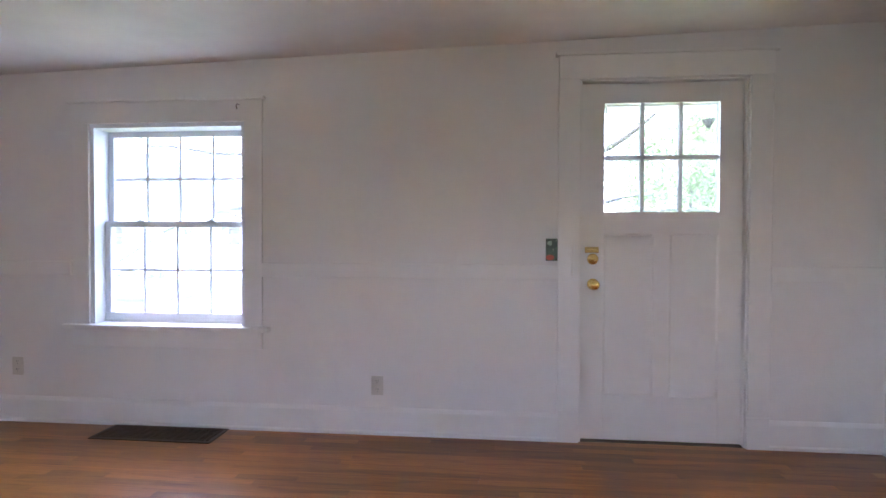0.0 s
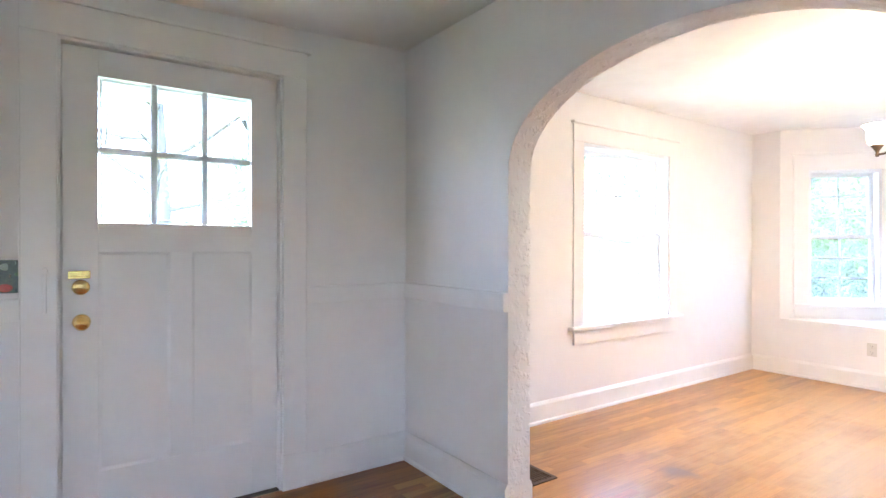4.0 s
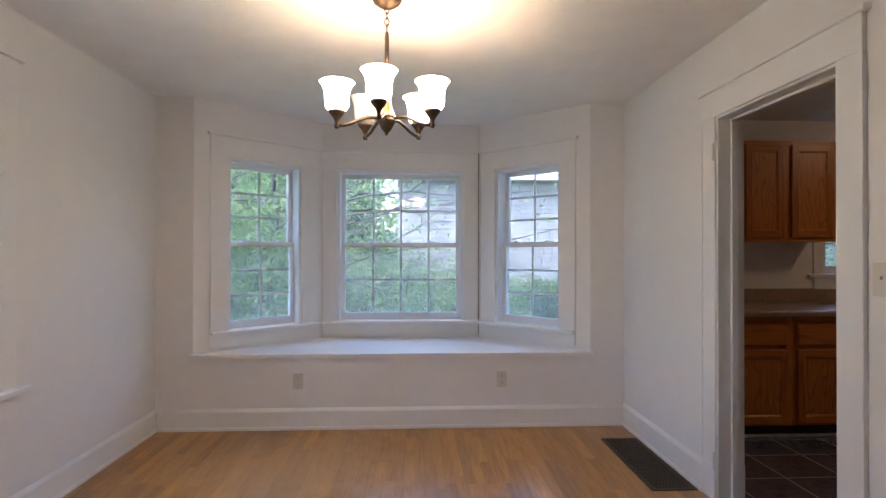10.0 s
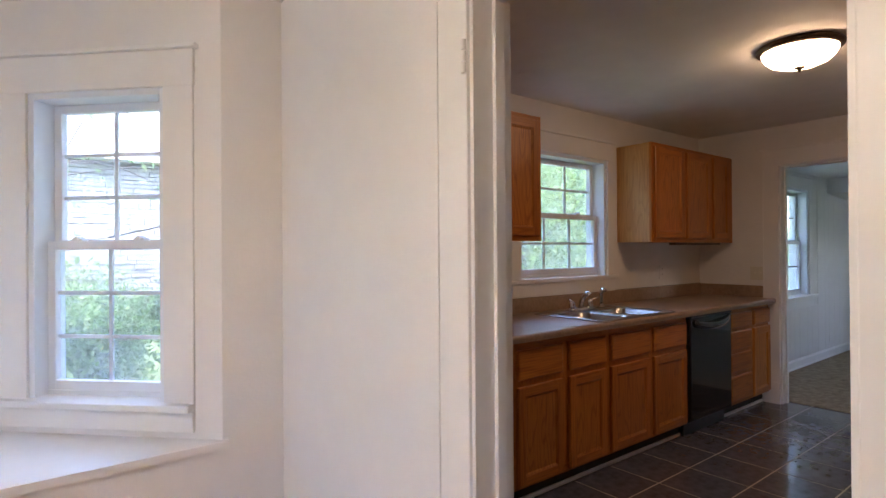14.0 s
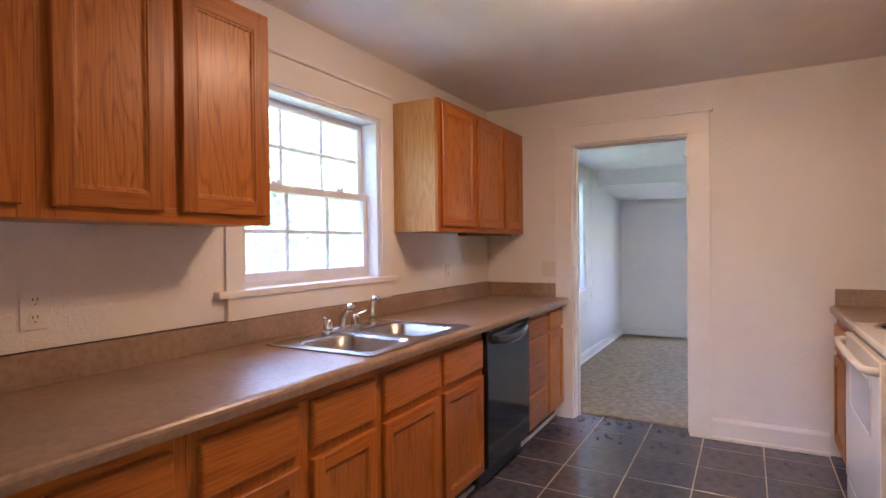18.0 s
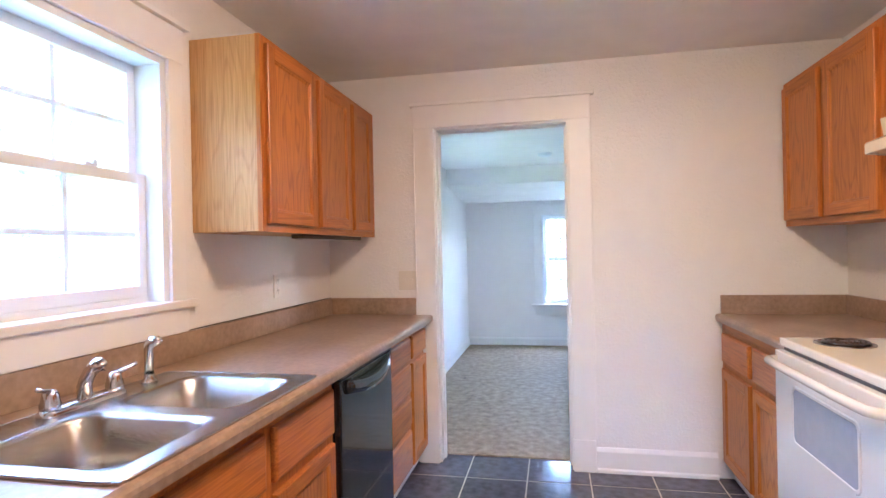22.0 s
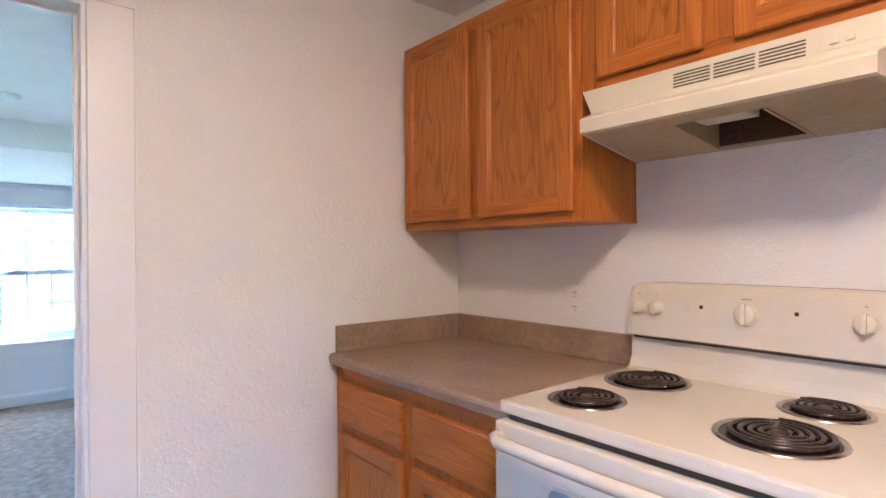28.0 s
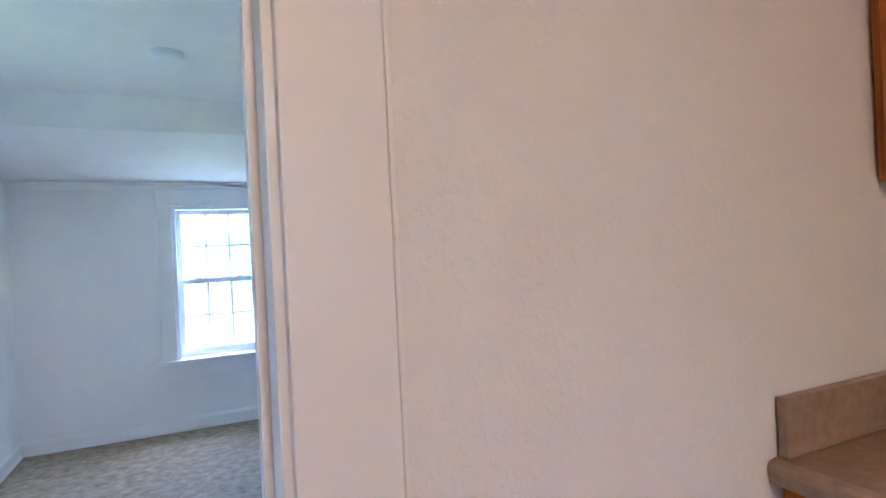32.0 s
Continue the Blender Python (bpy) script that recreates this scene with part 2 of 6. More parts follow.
oak_tall = oak("oak_upright", 2)
oak_wide = oak("oak_level", 0)
oak_panel = oak("oak_flamed_panel", 2, (0.52, 0.182, 0.027), (0.29, 0.086, 0.011), 0.36, 120.0, 1.6, 0.20)
oak_side = oak("oak_end_panel", 2, (0.55, 0.315, 0.115), (0.38, 0.19, 0.058), 0.45, 105.0, 1.6, 0.16)
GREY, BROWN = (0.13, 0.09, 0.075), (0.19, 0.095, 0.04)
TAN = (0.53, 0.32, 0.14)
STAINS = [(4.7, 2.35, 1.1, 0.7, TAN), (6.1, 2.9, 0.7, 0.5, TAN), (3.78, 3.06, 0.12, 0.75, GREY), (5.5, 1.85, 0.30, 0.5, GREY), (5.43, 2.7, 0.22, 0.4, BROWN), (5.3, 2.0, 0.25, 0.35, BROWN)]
plank_wood = oak("floor_oak", 0, (0.51, 0.253, 0.063), (0.32, 0.136, 0.028), 0.28, 42.0, 0.75, 0.15, 0.45, (0.76, 1.15))


def tint_patches(m, spots):
    """Blends a tone into floor patches, worn ones and one of painted sheen, each given by its place and radius."""
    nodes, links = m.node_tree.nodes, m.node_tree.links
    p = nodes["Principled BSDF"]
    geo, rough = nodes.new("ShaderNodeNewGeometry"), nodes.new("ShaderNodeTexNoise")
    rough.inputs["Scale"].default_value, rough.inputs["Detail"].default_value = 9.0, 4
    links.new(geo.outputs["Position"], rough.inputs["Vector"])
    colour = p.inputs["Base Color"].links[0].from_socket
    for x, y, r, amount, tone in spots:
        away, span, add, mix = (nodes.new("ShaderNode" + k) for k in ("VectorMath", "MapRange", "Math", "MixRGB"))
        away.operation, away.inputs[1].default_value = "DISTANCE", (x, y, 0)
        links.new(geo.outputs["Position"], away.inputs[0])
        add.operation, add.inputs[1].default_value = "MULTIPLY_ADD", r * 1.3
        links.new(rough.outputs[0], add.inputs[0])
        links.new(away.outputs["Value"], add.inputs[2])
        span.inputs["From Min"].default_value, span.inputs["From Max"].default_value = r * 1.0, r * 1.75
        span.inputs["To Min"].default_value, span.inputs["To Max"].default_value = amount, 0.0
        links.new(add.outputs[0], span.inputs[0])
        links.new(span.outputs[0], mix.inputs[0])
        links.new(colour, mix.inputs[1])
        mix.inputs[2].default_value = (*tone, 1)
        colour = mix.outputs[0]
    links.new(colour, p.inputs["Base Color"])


plank_red = oak("floor_oak_red", 0, (0.40, 0.150, 0.026), (0.20, 0.062, 0.010), 0.28, 42.0, 0.75, 0.16, 0.45, (0.62, 1.25))
tint_patches(plank_wood, STAINS)
# first patch: honey streaks, partly window sheen put into the colour
tint_patches(plank_red, [(-1.6, 2.6, 0.9, 0.45, (0.50, 0.235, 0.055)), (1.15, 3.55, 0.35, 0.45, BROWN), (1.7, 3.3, 0.18, 0.4, GREY)])


def plank_island(name, wood):
    """A floor oak for joined strips, which differ by island."""
    m = wood.copy()
    m.name = name
    nodes, links = m.node_tree.nodes, m.node_tree.links
    geo = nodes.new("ShaderNodeNewGeometry")
    info = [n for n in nodes if n.type == "OBJECT_INFO"][0]
    for link in list(info.outputs["Random"].links):
        links.new(geo.outputs["Random Per Island"], link.to_socket)
    return m


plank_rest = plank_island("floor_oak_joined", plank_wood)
plank_living = plank_island("floor_oak_red_joined", plank_red)
slate_tile = material("slate_tile", (0.105, 0.105, 0.14), 0.13, vary=0.35, scale=5, second=(0.055, 0.055, 0.072), bump=0.03, bump_scale=12)


# ---------------------------------------------------------------- mesh helpers
def box(bm, a, b, bevel=0.0):
    """An upright block between two corners, its edges eased by bevel."""
    lo, hi = [min(p, q) for p, q in zip(a, b)], [max(p, q) for p, q in zip(a, b)]
    made = bmesh.ops.create_cube(bm, size=1.0, matrix=Matrix.Translation([(p + q) / 2 for p, q in zip(lo, hi)]) @ Matrix.Diagonal([q - p for p, q in zip(lo, hi)] + [1]))
    if bevel:
        edges = {e for v in made["verts"] for e in v.link_edges}
        bmesh.ops.bevel(bm, geom=list(edges), offset=bevel, segments=2, affect="EDGES", profile=0.6)
    return made


def prism(bm, outline, depth, m=None):
    """Extrudes an outline in the local xz plane by depth along +y."""
    verts = [bm.verts.new((x, 0, z)) for x, z in outline]
    face = bm.faces.new(verts)
    out = bmesh.ops.extrude_face_region(bm, geom=[face])
    moved = [v for v in out["geom"] if isinstance(v, bmesh.types.BMVert)]
    bmesh.ops.translate(bm, verts=moved, vec=(0, depth, 0))
    everything = verts + moved
    if m is not None:
        bmesh.ops.transform(bm, matrix=m, verts=everything)
    return everything


def lathe(bm, profile, steps=24, m=None):
    """Turns a profile of (radius, height) round the z axis."""
    rings = []
    for r, z in profile:
        rings.append([bm.verts.new((max(r, 1e-4) * math.cos(2 * math.pi * k / steps), max(r, 1e-4) * math.sin(2 * math.pi * k / steps), z)) for k in range(steps)])
    for low, high in zip(rings, rings[1:]):
        for k in range(steps):
            bm.faces.new((low[k], low[(k + 1) % steps], high[(k + 1) % steps], high[k]))
    if m is not None:
        bmesh.ops.transform(bm, matrix=m, verts=[v for ring in rings for v in ring])


def tube(bm, points, radius, steps=10, closed=False):
    """A round bar through points."""
    pts = [Vector(p) for p in points]
    rings = []
    for n, p in enumerate(pts):
        if closed:
            d = (pts[(n + 1) % len(pts)] - pts[n - 1]).normalized()
        else:
            d = (pts[min(n + 1, len(pts) - 1)] - pts[max(n - 1, 0)]).normalized()
        side = d.cross(Vector((0, 0, 1)) if abs(d.z) < 0.95 else Vector((1, 0, 0))).normalized()
        up = side.cross(d)
        r = radius[n] if isinstance(radius, (list, tuple)) else radius
        rings.append([bm.verts.new(p + r * (math.cos(2 * math.pi * k / steps) * side + math.sin(2 * math.pi * k / steps) * up)) for k in range(steps)])
    pairs = list(zip(rings, rings[1:])) + ([(rings[-1], rings[0])] if closed else [])
    for a, b in pairs:
        for k in range(steps):
            bm.faces.new((a[k], a[(k + 1) % steps], b[(k + 1) % steps], b[k]))
    if not closed:
        bm.faces.new(rings[0][::-1])
        bm.faces.new(rings[-1])


def part(name, bm, mat, parent=None, label="", smooth=False):
    """Links a bmesh as one mesh object, under a thing or a part."""
    bmesh.ops.recalc_face_normals(bm, faces=bm.faces)
    me = bpy.data.meshes.new(name)
    bm.to_mesh(me)
    bm.free()
    if smooth:
        me.shade_smooth()
    me.materials.append(mat)
    ob = new(name, me)
    ob.parent = parent
    if label:
        ob["label"] = label
    return ob


def blocks(name, spans, mat, parent=None, label="", bevel=0.0):
    """One mesh out of several blocks, each given by two corners."""
    bm = bmesh.new()
    for a, b in spans:
        box(bm, a, b, bevel)
    return part(name, bm, mat, parent, label)


def thing(name, m, label, category, group="", kind=""):
    ob = new(name)
    ob.empty_display_size = 0.1
    ob.matrix_world = m
    return tagged(ob, label, category, group, kind)


# ---------------------------------------------------------------- plan
FRONT, EAST, BAY, SOUTH = 4.11, 6.84, 7.60, 0.64     # living and dining walls
ARCH_W, ARCH_E, ARCH_Y, ARCH_R = 2.625, 2.765, 2.42, 0.78
K_NORTH, K_EAST, K_WEST, K_SOUTH = 0.51, 7.07, 4.14, -3.567
ROOM_N, ROOM_S, ROOM_E, ROOM_W = -3.70, -7.58, 6.815, 3.2
H_LIVING, H_DINING, H_KITCHEN, H_ROOM = 2.425, 2.435, 2.38, 2.18
WEST_END, SOUTH_END = -3.9, -1.9


def wall(name, m, u0, u1, z0, z1, thick, openings, mat, label="white painted plaster wall"):
    """A wall in local u (along), v (outward) and z, with openings through it."""
    bm = bmesh.new()
    cuts = sorted({u0, u1, *[o[0] for o in openings], *[o[1] for o in openings]})
    for a, b in zip(cuts, cuts[1:]):
        holes = sorted((o[2], o[3]) for o in openings if o[0] <= a + 1e-6 and o[1] >= b - 1e-6)
        z = z0
        for lo, hi in holes + [(z1, z1)]:
            if lo > z + 1e-6:
                box(bm, (a, 0, z), (b, thick, lo))
            z = hi
    bmesh.ops.remove_doubles(bm, verts=bm.verts, dist=1e-5)
    seen, dead = {}, []
    for f in bm.faces:
        key = tuple(sorted(v.index for v in f.verts))
        if key in seen:
            dead += [f, seen[key]]
        seen[key] = f
    bmesh.ops.delete(bm, geom=list(set(dead)), context="FACES_ONLY")
    ob = part(name, bm, mat)
    ob.matrix_world = m
    return tagged(ob, label, "wall", kind="structure")


m_front = pose(0, FRONT, 0)
m_kwall = pose(K_EAST, 0, 0, 0, 0, -90)
m_room_s = pose(0, ROOM_S, 0, 0, 0, 180)
m_room_e = pose(ROOM_E, 0, 0, 0, 0, -90)

LW = (-2.17, -1.12, 0.645, 1.935)
DOOR = (0.925, 1.885, 0.0, 2.145)
DW = (4.20, 5.34, 0.66, 2.065)
wall("wall_north", m_front, WEST_END, EAST + 0.2, 0, 2.7, 0.2, [LW, DOOR, DW], wall_paint)
# wall with the arch
bm = bmesh.new()
spring, apex = 1.62, 2.025
arc = [(ARCH_Y + ARCH_R * math.cos(a), spring + (apex - spring) * math.sin(a)) for a in [math.pi * k / 36 for k in range(37)]]
outline = [(FRONT, 0), (FRONT, 2.7), (SOUTH_END, 2.7), (SOUTH_END, 0), (ARCH_Y - ARCH_R, 0)] + arc[::-1] + [(ARCH_Y + ARCH_R, 0)]
prism(bm, outline, ARCH_E - ARCH_W, Matrix(((0, 1, 0, ARCH_W), (1, 0, 0, 0), (0, 0, 1, 0), (0, 0, 0, 1))))
arch_wall = part("wall_arch", bm, wall_paint)
arch_wall.data.materials.append(rough_plaster)
for f in arch_wall.data.polygons:     # the trowelled inside of the arch
    c = f.center
    if abs(f.normal.x) < 0.1 and ARCH_Y - ARCH_R - 0.01 < c.y < ARCH_Y + ARCH_R + 0.01 and c.z < 2.1:
        f.material_index = 1
tagged(arch_wall, "white plaster wall with a rounded arched opening", "wall", kind="structure")
LWW = (-0.7, 0.5, 0.65, 1.95)
LSW = (-1.1, 0.5, 0.65, 1.95)
wall("wall_west", pose(WEST_END, 0, 0, 0, 0, 90), SOUTH_END, FRONT + 0.2, 0, 2.7, 0.2, [LWW], wall_paint)
wall("wall_living_south", pose(0, SOUTH_END, 0, 0, 0, 180), -ARCH_W, -WEST_END + 0.2, 0, 2.7, 0.2, [LSW], wall_paint)
# dining east side: corner strips, wall under the seat, and the three sides of the bay
BAY_N, BAY_S, BC_N, BC_S = 3.84, 0.90, 3.035, 1.65
SEAT = 0.55
wall("wall_east_dining", pose(EAST, 0, 0, 0, 0, -90), -FRONT, -SOUTH, 0, 2.7, 0.12, [(-BAY_N, -BAY_S, SEAT, 2.7)], wall_paint)
bay_len = math.hypot(BAY - EAST, BAY_N - BC_N)
bay_turn = math.degrees(math.atan2(BAY_N - BC_N, BAY - EAST))
m_bay_n = pose(EAST, BAY_N, 0, 0, 0, -bay_turn)
m_bay_c = pose(BAY, 0, 0, 0, 0, -90)
bay_turn_s = math.degrees(math.atan2(BC_S - BAY_S, BAY - EAST))
bay_len_s = math.hypot(BAY - EAST, BC_S - BAY_S)
m_bay_s = pose(BAY, BC_S, 0, 0, 0, -180 + bay_turn_s)
BAYC = (-2.915, -1.79, 0.70, 2.03)
BAYN = (0.25, 0.90, 0.70, 2.03)
BAYS = (bay_len_s - 0.90, bay_len_s - 0.25, 0.70, 2.03)
wall("wall_bay_centre", m_bay_c, -BC_N, -BC_S, 0.3, 2.7, 0.16, [BAYC], wall_paint)
wall("wall_bay_north", m_bay_n, 0, bay_len, 0.3, 2.7, 0.16, [BAYN], wall_paint)
wall("wall_bay_south", m_bay_s, 0, bay_len_s, 0.3, 2.7, 0.16, [BAYS], wall_paint)
# partition between dining and kitchen, with the doorway
KD = (4.737, 5.57, 0.0, 2.02)
wall("wall_partition", pose(0, SOUTH, 0, 0, 0, 180), -K_EAST - 0.2, -ARCH_E, 0, 2.7, SOUTH - K_NORTH, [(-KD[1], -KD[0], 0.0, KD[3])], wall_paint)
KW = (1.10, 2.095, 1.13, 2.035)
wall("wall_east_kitchen", m_kwall, -K_NORTH, -ROOM_N, 0, 2.7, 0.2, [KW], plaster_paint)
OD = (5.567, 6.38, 0.0, 2.047)
wall("wall_south_kitchen", pose(0, K_SOUTH, 0, 0, 0, 180), -K_EAST, -K_WEST + 0.12, 0, 2.7, K_SOUTH - ROOM_N, [(-OD[1], -OD[0], 0.0, OD[3])], plaster_paint)
wall("wall_west_kitchen", pose(K_WEST, 0, 0, 0, 0, 90), ROOM_N, K_NORTH, 0, 2.7, 0.12, [], plaster_paint)
FW = (-5.815, -5.16, 0.55, 1.73)
FE = (4.55, 5.60, 0.80, 2.0)
wall("wall_south_room", m_room_s, -ROOM_E - 0.2, -ROOM_W, 0, 2.7, 0.2, [FW], wall_paint)
wall("wall_east_room", m_room_e, -ROOM_N, -ROOM_S, 0, 2.7, 0.2, [FE], wall_paint)
FWW = (-6.1, -5.15, 0.6, 1.85)
wall("wall_west_room", pose(ROOM_W, 0, 0, 0, 0, 90), ROOM_S, ROOM_N, 0, 2.7, 0.2, [FWW], wall_paint)
wall("wall_north_room", pose(0, ROOM_N + 0.1, 0), ROOM_W, K_WEST - 0.12, 0, 2.7, 0.1, [], wall_paint)


def slab(name, outline, z0, z1, mat, label, category):
    bm = bmesh.new()
    verts = [bm.verts.new((x, y, z0)) for x, y in outline]
    face = bm.faces.new(verts)
    out = bmesh.ops.extrude_face_region(bm, geom=[face])
    bmesh.ops.translate(bm, verts=[v for v in out["geom"] if isinstance(v, bmesh.types.BMVert)], vec=(0, 0, z1 - z0))
    return tagged(part(name, bm, mat), label, category, kind="structure")


bm = bmesh.new()   # the old living room ceiling sags to the west
prism(bm, [(WEST_END, H_LIVING - 0.03 * (ARCH_W - WEST_END)), (ARCH_W, H_LIVING), (ARCH_W, 2.69), (WEST_END, 2.69)], FRONT - SOUTH_END, Matrix.Translation((0, SOUTH_END, 0)))
tagged(part("ceiling_living", bm, ceiling_paint), "white stippled plaster ceiling of the living room", "ceiling", kind="structure")
slab("ceiling_dining", [(ARCH_E, SOUTH), (EAST, SOUTH), (EAST, BAY_S), (BAY, BC_S), (BAY, BC_N), (EAST, BAY_N), (EAST, FRONT), (ARCH_E, FRONT)], H_DINING, H_DINING + 0.15, ceiling_paint, "white plaster ceiling of the dining room", "ceiling")
slab("ceiling_kitchen", [(K_WEST, K_SOUTH), (K_EAST, K_SOUTH), (K_EAST, K_NORTH), (K_WEST, K_NORTH)], H_KITCHEN, H_KITCHEN + 0.15, ceiling_paint, "white plaster ceiling of the kitchen", "ceiling")
bm = bmesh.new()
prism(bm, [(ROOM_N, H_ROOM), (-6.20, H_ROOM), (-6.21, 2.0), (ROOM_S, 1.905), (ROOM_S, 2.6), (ROOM_N, 2.6)], ROOM_E - ROOM_W, Matrix(((0, 1, 0, ROOM_W), (1, 0, 0, 0), (0, 0, 1, 0), (0, 0, 0, 1))))
tagged(part("ceiling_room", bm, ceiling_paint), "white ceiling with a dropped, gently sloped end", "ceiling", kind="structure")
slab("roof", [(WEST_END - 0.5, ROOM_S - 0.5), (BAY + 0.5, ROOM_S - 0.5), (BAY + 0.5, FRONT + 0.5), (WEST_END - 0.5, FRONT + 0.5)], 2.72, 2.9, material("roofing", (0.12, 0.11, 0.1), 0.9, vary=0.2), "dark shingled roof over the house", "roof")
slab("floor", [(WEST_END, SOUTH_END), (ARCH_E, SOUTH_END), (ARCH_E, SOUTH), (EAST, SOUTH), (EAST, FRONT), (WEST_END, FRONT)], -0.1, -0.008, shadow_gap, "honey-brown oak strip floor", "floor")
slab("floor_kitchen", [(K_WEST, ROOM_N), (K_EAST, ROOM_N), (K_EAST, SOUTH), (K_WEST, SOUTH)], -0.1, -0.0012, material("grout", (0.42, 0.38, 0.35), 0.9, vary=0.15, scale=20), "dark slate-blue tiled kitchen floor", "floor")
slab("carpet", [(ROOM_W, ROOM_S), (ROOM_E, ROOM_S), (ROOM_E, ROOM_N), (ROOM_W, ROOM_N)], -0.1, 0.008, carpet_pile, "grey-beige cut pile carpet", "carpet")
slab("subfloor_bay", [(EAST + 0.12, BAY_S), (BAY, BC_S), (BAY, BC_N), (EAST + 0.12, BAY_N)], 0.3, SEAT - 0.03, trim_paint, "white boxed base of the window seat", "trim")
slab("window_seat", [(EAST - 0.025, BAY_S - 0.02), (EAST + 0.0, BAY_S - 0.02), (EAST + 0.0, BAY_S + 0.002), (BAY - 0.002, BC_S), (BAY - 0.002, BC_N), (EAST + 0.0, BAY_N - 0.002), (EAST + 0.0, BAY_N + 0.02), (EAST - 0.025, BAY_N + 0.02)], SEAT - 0.028, SEAT + 0.004, trim_paint, "white painted wooden window seat board", "window seat")


# ---------------------------------------------------------------- windows
def window(name, m, opening, cols, rows, casing, label, head=0.13, stool=0.05, apron=0.11, depth=0.09, nose=0.055, lower=None, upper=None):
    """A double-hung window: casing, head, stool, apron, liner, two sashes with bars and glass."""
    u0, u1, z0, z1 = opening
    mid = (z0 + z1) / 2
    t = thing(name, m, label, "window", kind="structure")
    cl, cr = casing
    for s, (a, b) in zip((-1, 1), ((u0 - cl, u0 + 0.004), (u1 - 0.004, u1 + cr))):
        blocks("casing", [((a, -0.012, z0 - 0.01), (b, 0.004, z1 + 0.002))], trim_paint, t, bevel=0.004)
    blocks("head_casing", [((u0 - cl - 0.004, -0.015, z1 - 0.004), (u1 + cr + 0.004, 0.004, z1 + head))], trim_paint, t, bevel=0.004)
    blocks("head_cap", [((u0 - cl - 0.022, -0.036, z1 + head - 0.001), (u1 + cr + 0.022, 0.002, z1 + head + 0.018))], trim_paint, t, bevel=0.004)
    blocks("window_sill", [((u0 - cl - stool, -nose, z0 - 0.028), (u1 + cr + stool, depth, z0 + 0.002))], trim_paint, t, bevel=0.006)
    if apron:
        blocks("apron", [((u0 - cl, -0.02, z0 - 0.028 - apron), (u1 + cr, 0.003, z0 - 0.027))], trim_paint, t, bevel=0.003)
    lin = 0.03
    for bar in [((u0, 0.004, z0), (u0 + lin, depth + 0.08, z1)), ((u1 - lin, 0.004, z0), (u1, depth + 0.08, z1)), ((u0 + lin, 0.004, z1 - lin), (u1 - lin, depth + 0.08, z1)), ((u0 + lin, depth - 0.02, z0 - 0.004), (u1 - lin, depth + 0.09, z0 + 0.022))]:
        blocks("window_frame", [bar], vinyl, t, bevel=0.002)
    for which, za, zb, v in (("lower_sash", z0 + 0.022, mid + 0.018, depth - 0.015), ("upper_sash", mid - 0.018, z1 - lin, depth + 0.022)):
        a, b, st = u0 + lin, u1 - lin, 0.036
        sash = blocks(which, [((a, v, za), (a + st, v + 0.034, zb)), ((b - st, v, za), (b, v + 0.034, zb)), ((a + st, v, za), (b - st, v + 0.034, za + 0.042)), ((a + st, v, zb - 0.036), (b - st, v + 0.034, zb))], vinyl, t, bevel=0.002)
        ga, gb, gza, gzb = a + st, b - st, za + 0.042, zb - 0.036
        bars = [((ga + (gb - ga) * k / cols - 0.008, v + 0.014, gza), (ga + (gb - ga) * k / cols + 0.008, v + 0.024, gzb)) for k in range(1, cols)]
        for bar in bars:
            blocks("muntin", [bar], grille, sash)
        for k in range(1, rows):
            z = gza + (gzb - gza) * k / rows
            blocks("muntin", [((ga, v + 0.0135, z - 0.008), (gb, v + 0.0245, z + 0.008))], grille, sash)
        pane = blocks("pane", [((ga - 0.004, v + 0.027, gza - 0.004), (gb + 0.004, v + 0.030, gzb + 0.004))], (lower or screened) if which == "lower_sash" else (upper or glass), sash)
        pane.visible_shadow = False
    for k in (0.27, 0.73):
        u = u0 + (u1 - u0) * k
        blocks("sash_lock", [((u - 0.025, depth - 0.02, mid + 0.018), (u + 0.025, depth + 0.02, mid + 0.03)), ((u - 0.006, depth - 0.03, mid + 0.024), (u + 0.012, depth + 0.01, mid + 0.038))], vinyl, t, bevel=0.002)
    return t


window("window_living", m_front, LW, 4, 2, (0.11, 0.11), "white double-hung window with grilles beside the front door", depth=0.118)
window("window_living_west", pose(WEST_END, 0, 0, 0, 0, 90), LWW, 4, 2, (0.11, 0.11), "white double-hung side window of the living room")
# unseen south window, added so that daylight falls evenly on the north wall
window("window_living_south", pose(0, SOUTH_END, 0, 0, 0, 180), LSW, 4, 2, (0.11, 0.11), "unseen white double-hung window added behind the living room for daylight")
window("window_dining", m_front, DW, 4, 2, (0.11, 0.11), "tall white double-hung window onto the lawn")
window("window_bay_centre", m_bay_c, BAYC, 4, 2, (0.12, 0.14), "wide white bay window above the window seat", head=0.15, stool=0.0, apron=0.09)
window("window_bay_north", m_bay_n, BAYN, 2, 3, (0.13, 0.155), "narrow white bay side window above the seat", head=0.15, stool=0.0, apron=0.09)
window("window_bay_south", m_bay_s, BAYS, 2, 3, (0.155, 0.13), "narrow white bay side window facing the stone house", head=0.15, stool=0.0, apron=0.09)
tagged(blocks("bay_joint", [((BAY - 0.026, BC_S + 0.013, SEAT + 0.03), (BAY - 0.004, BC_S + 0.018, 2.2))], material("old_caulk", (0.16, 0.12, 0.09), 0.9, vary=0.2)), "dark open joint between the bay casings", "joint", kind="structure")
window("window_kitchen", m_kwall, KW, 3, 2, (0.08, 0.075), "white double-hung window over the kitchen sink", apron=0.093, nose=0.034, lower=screened, upper=veiled_pane)
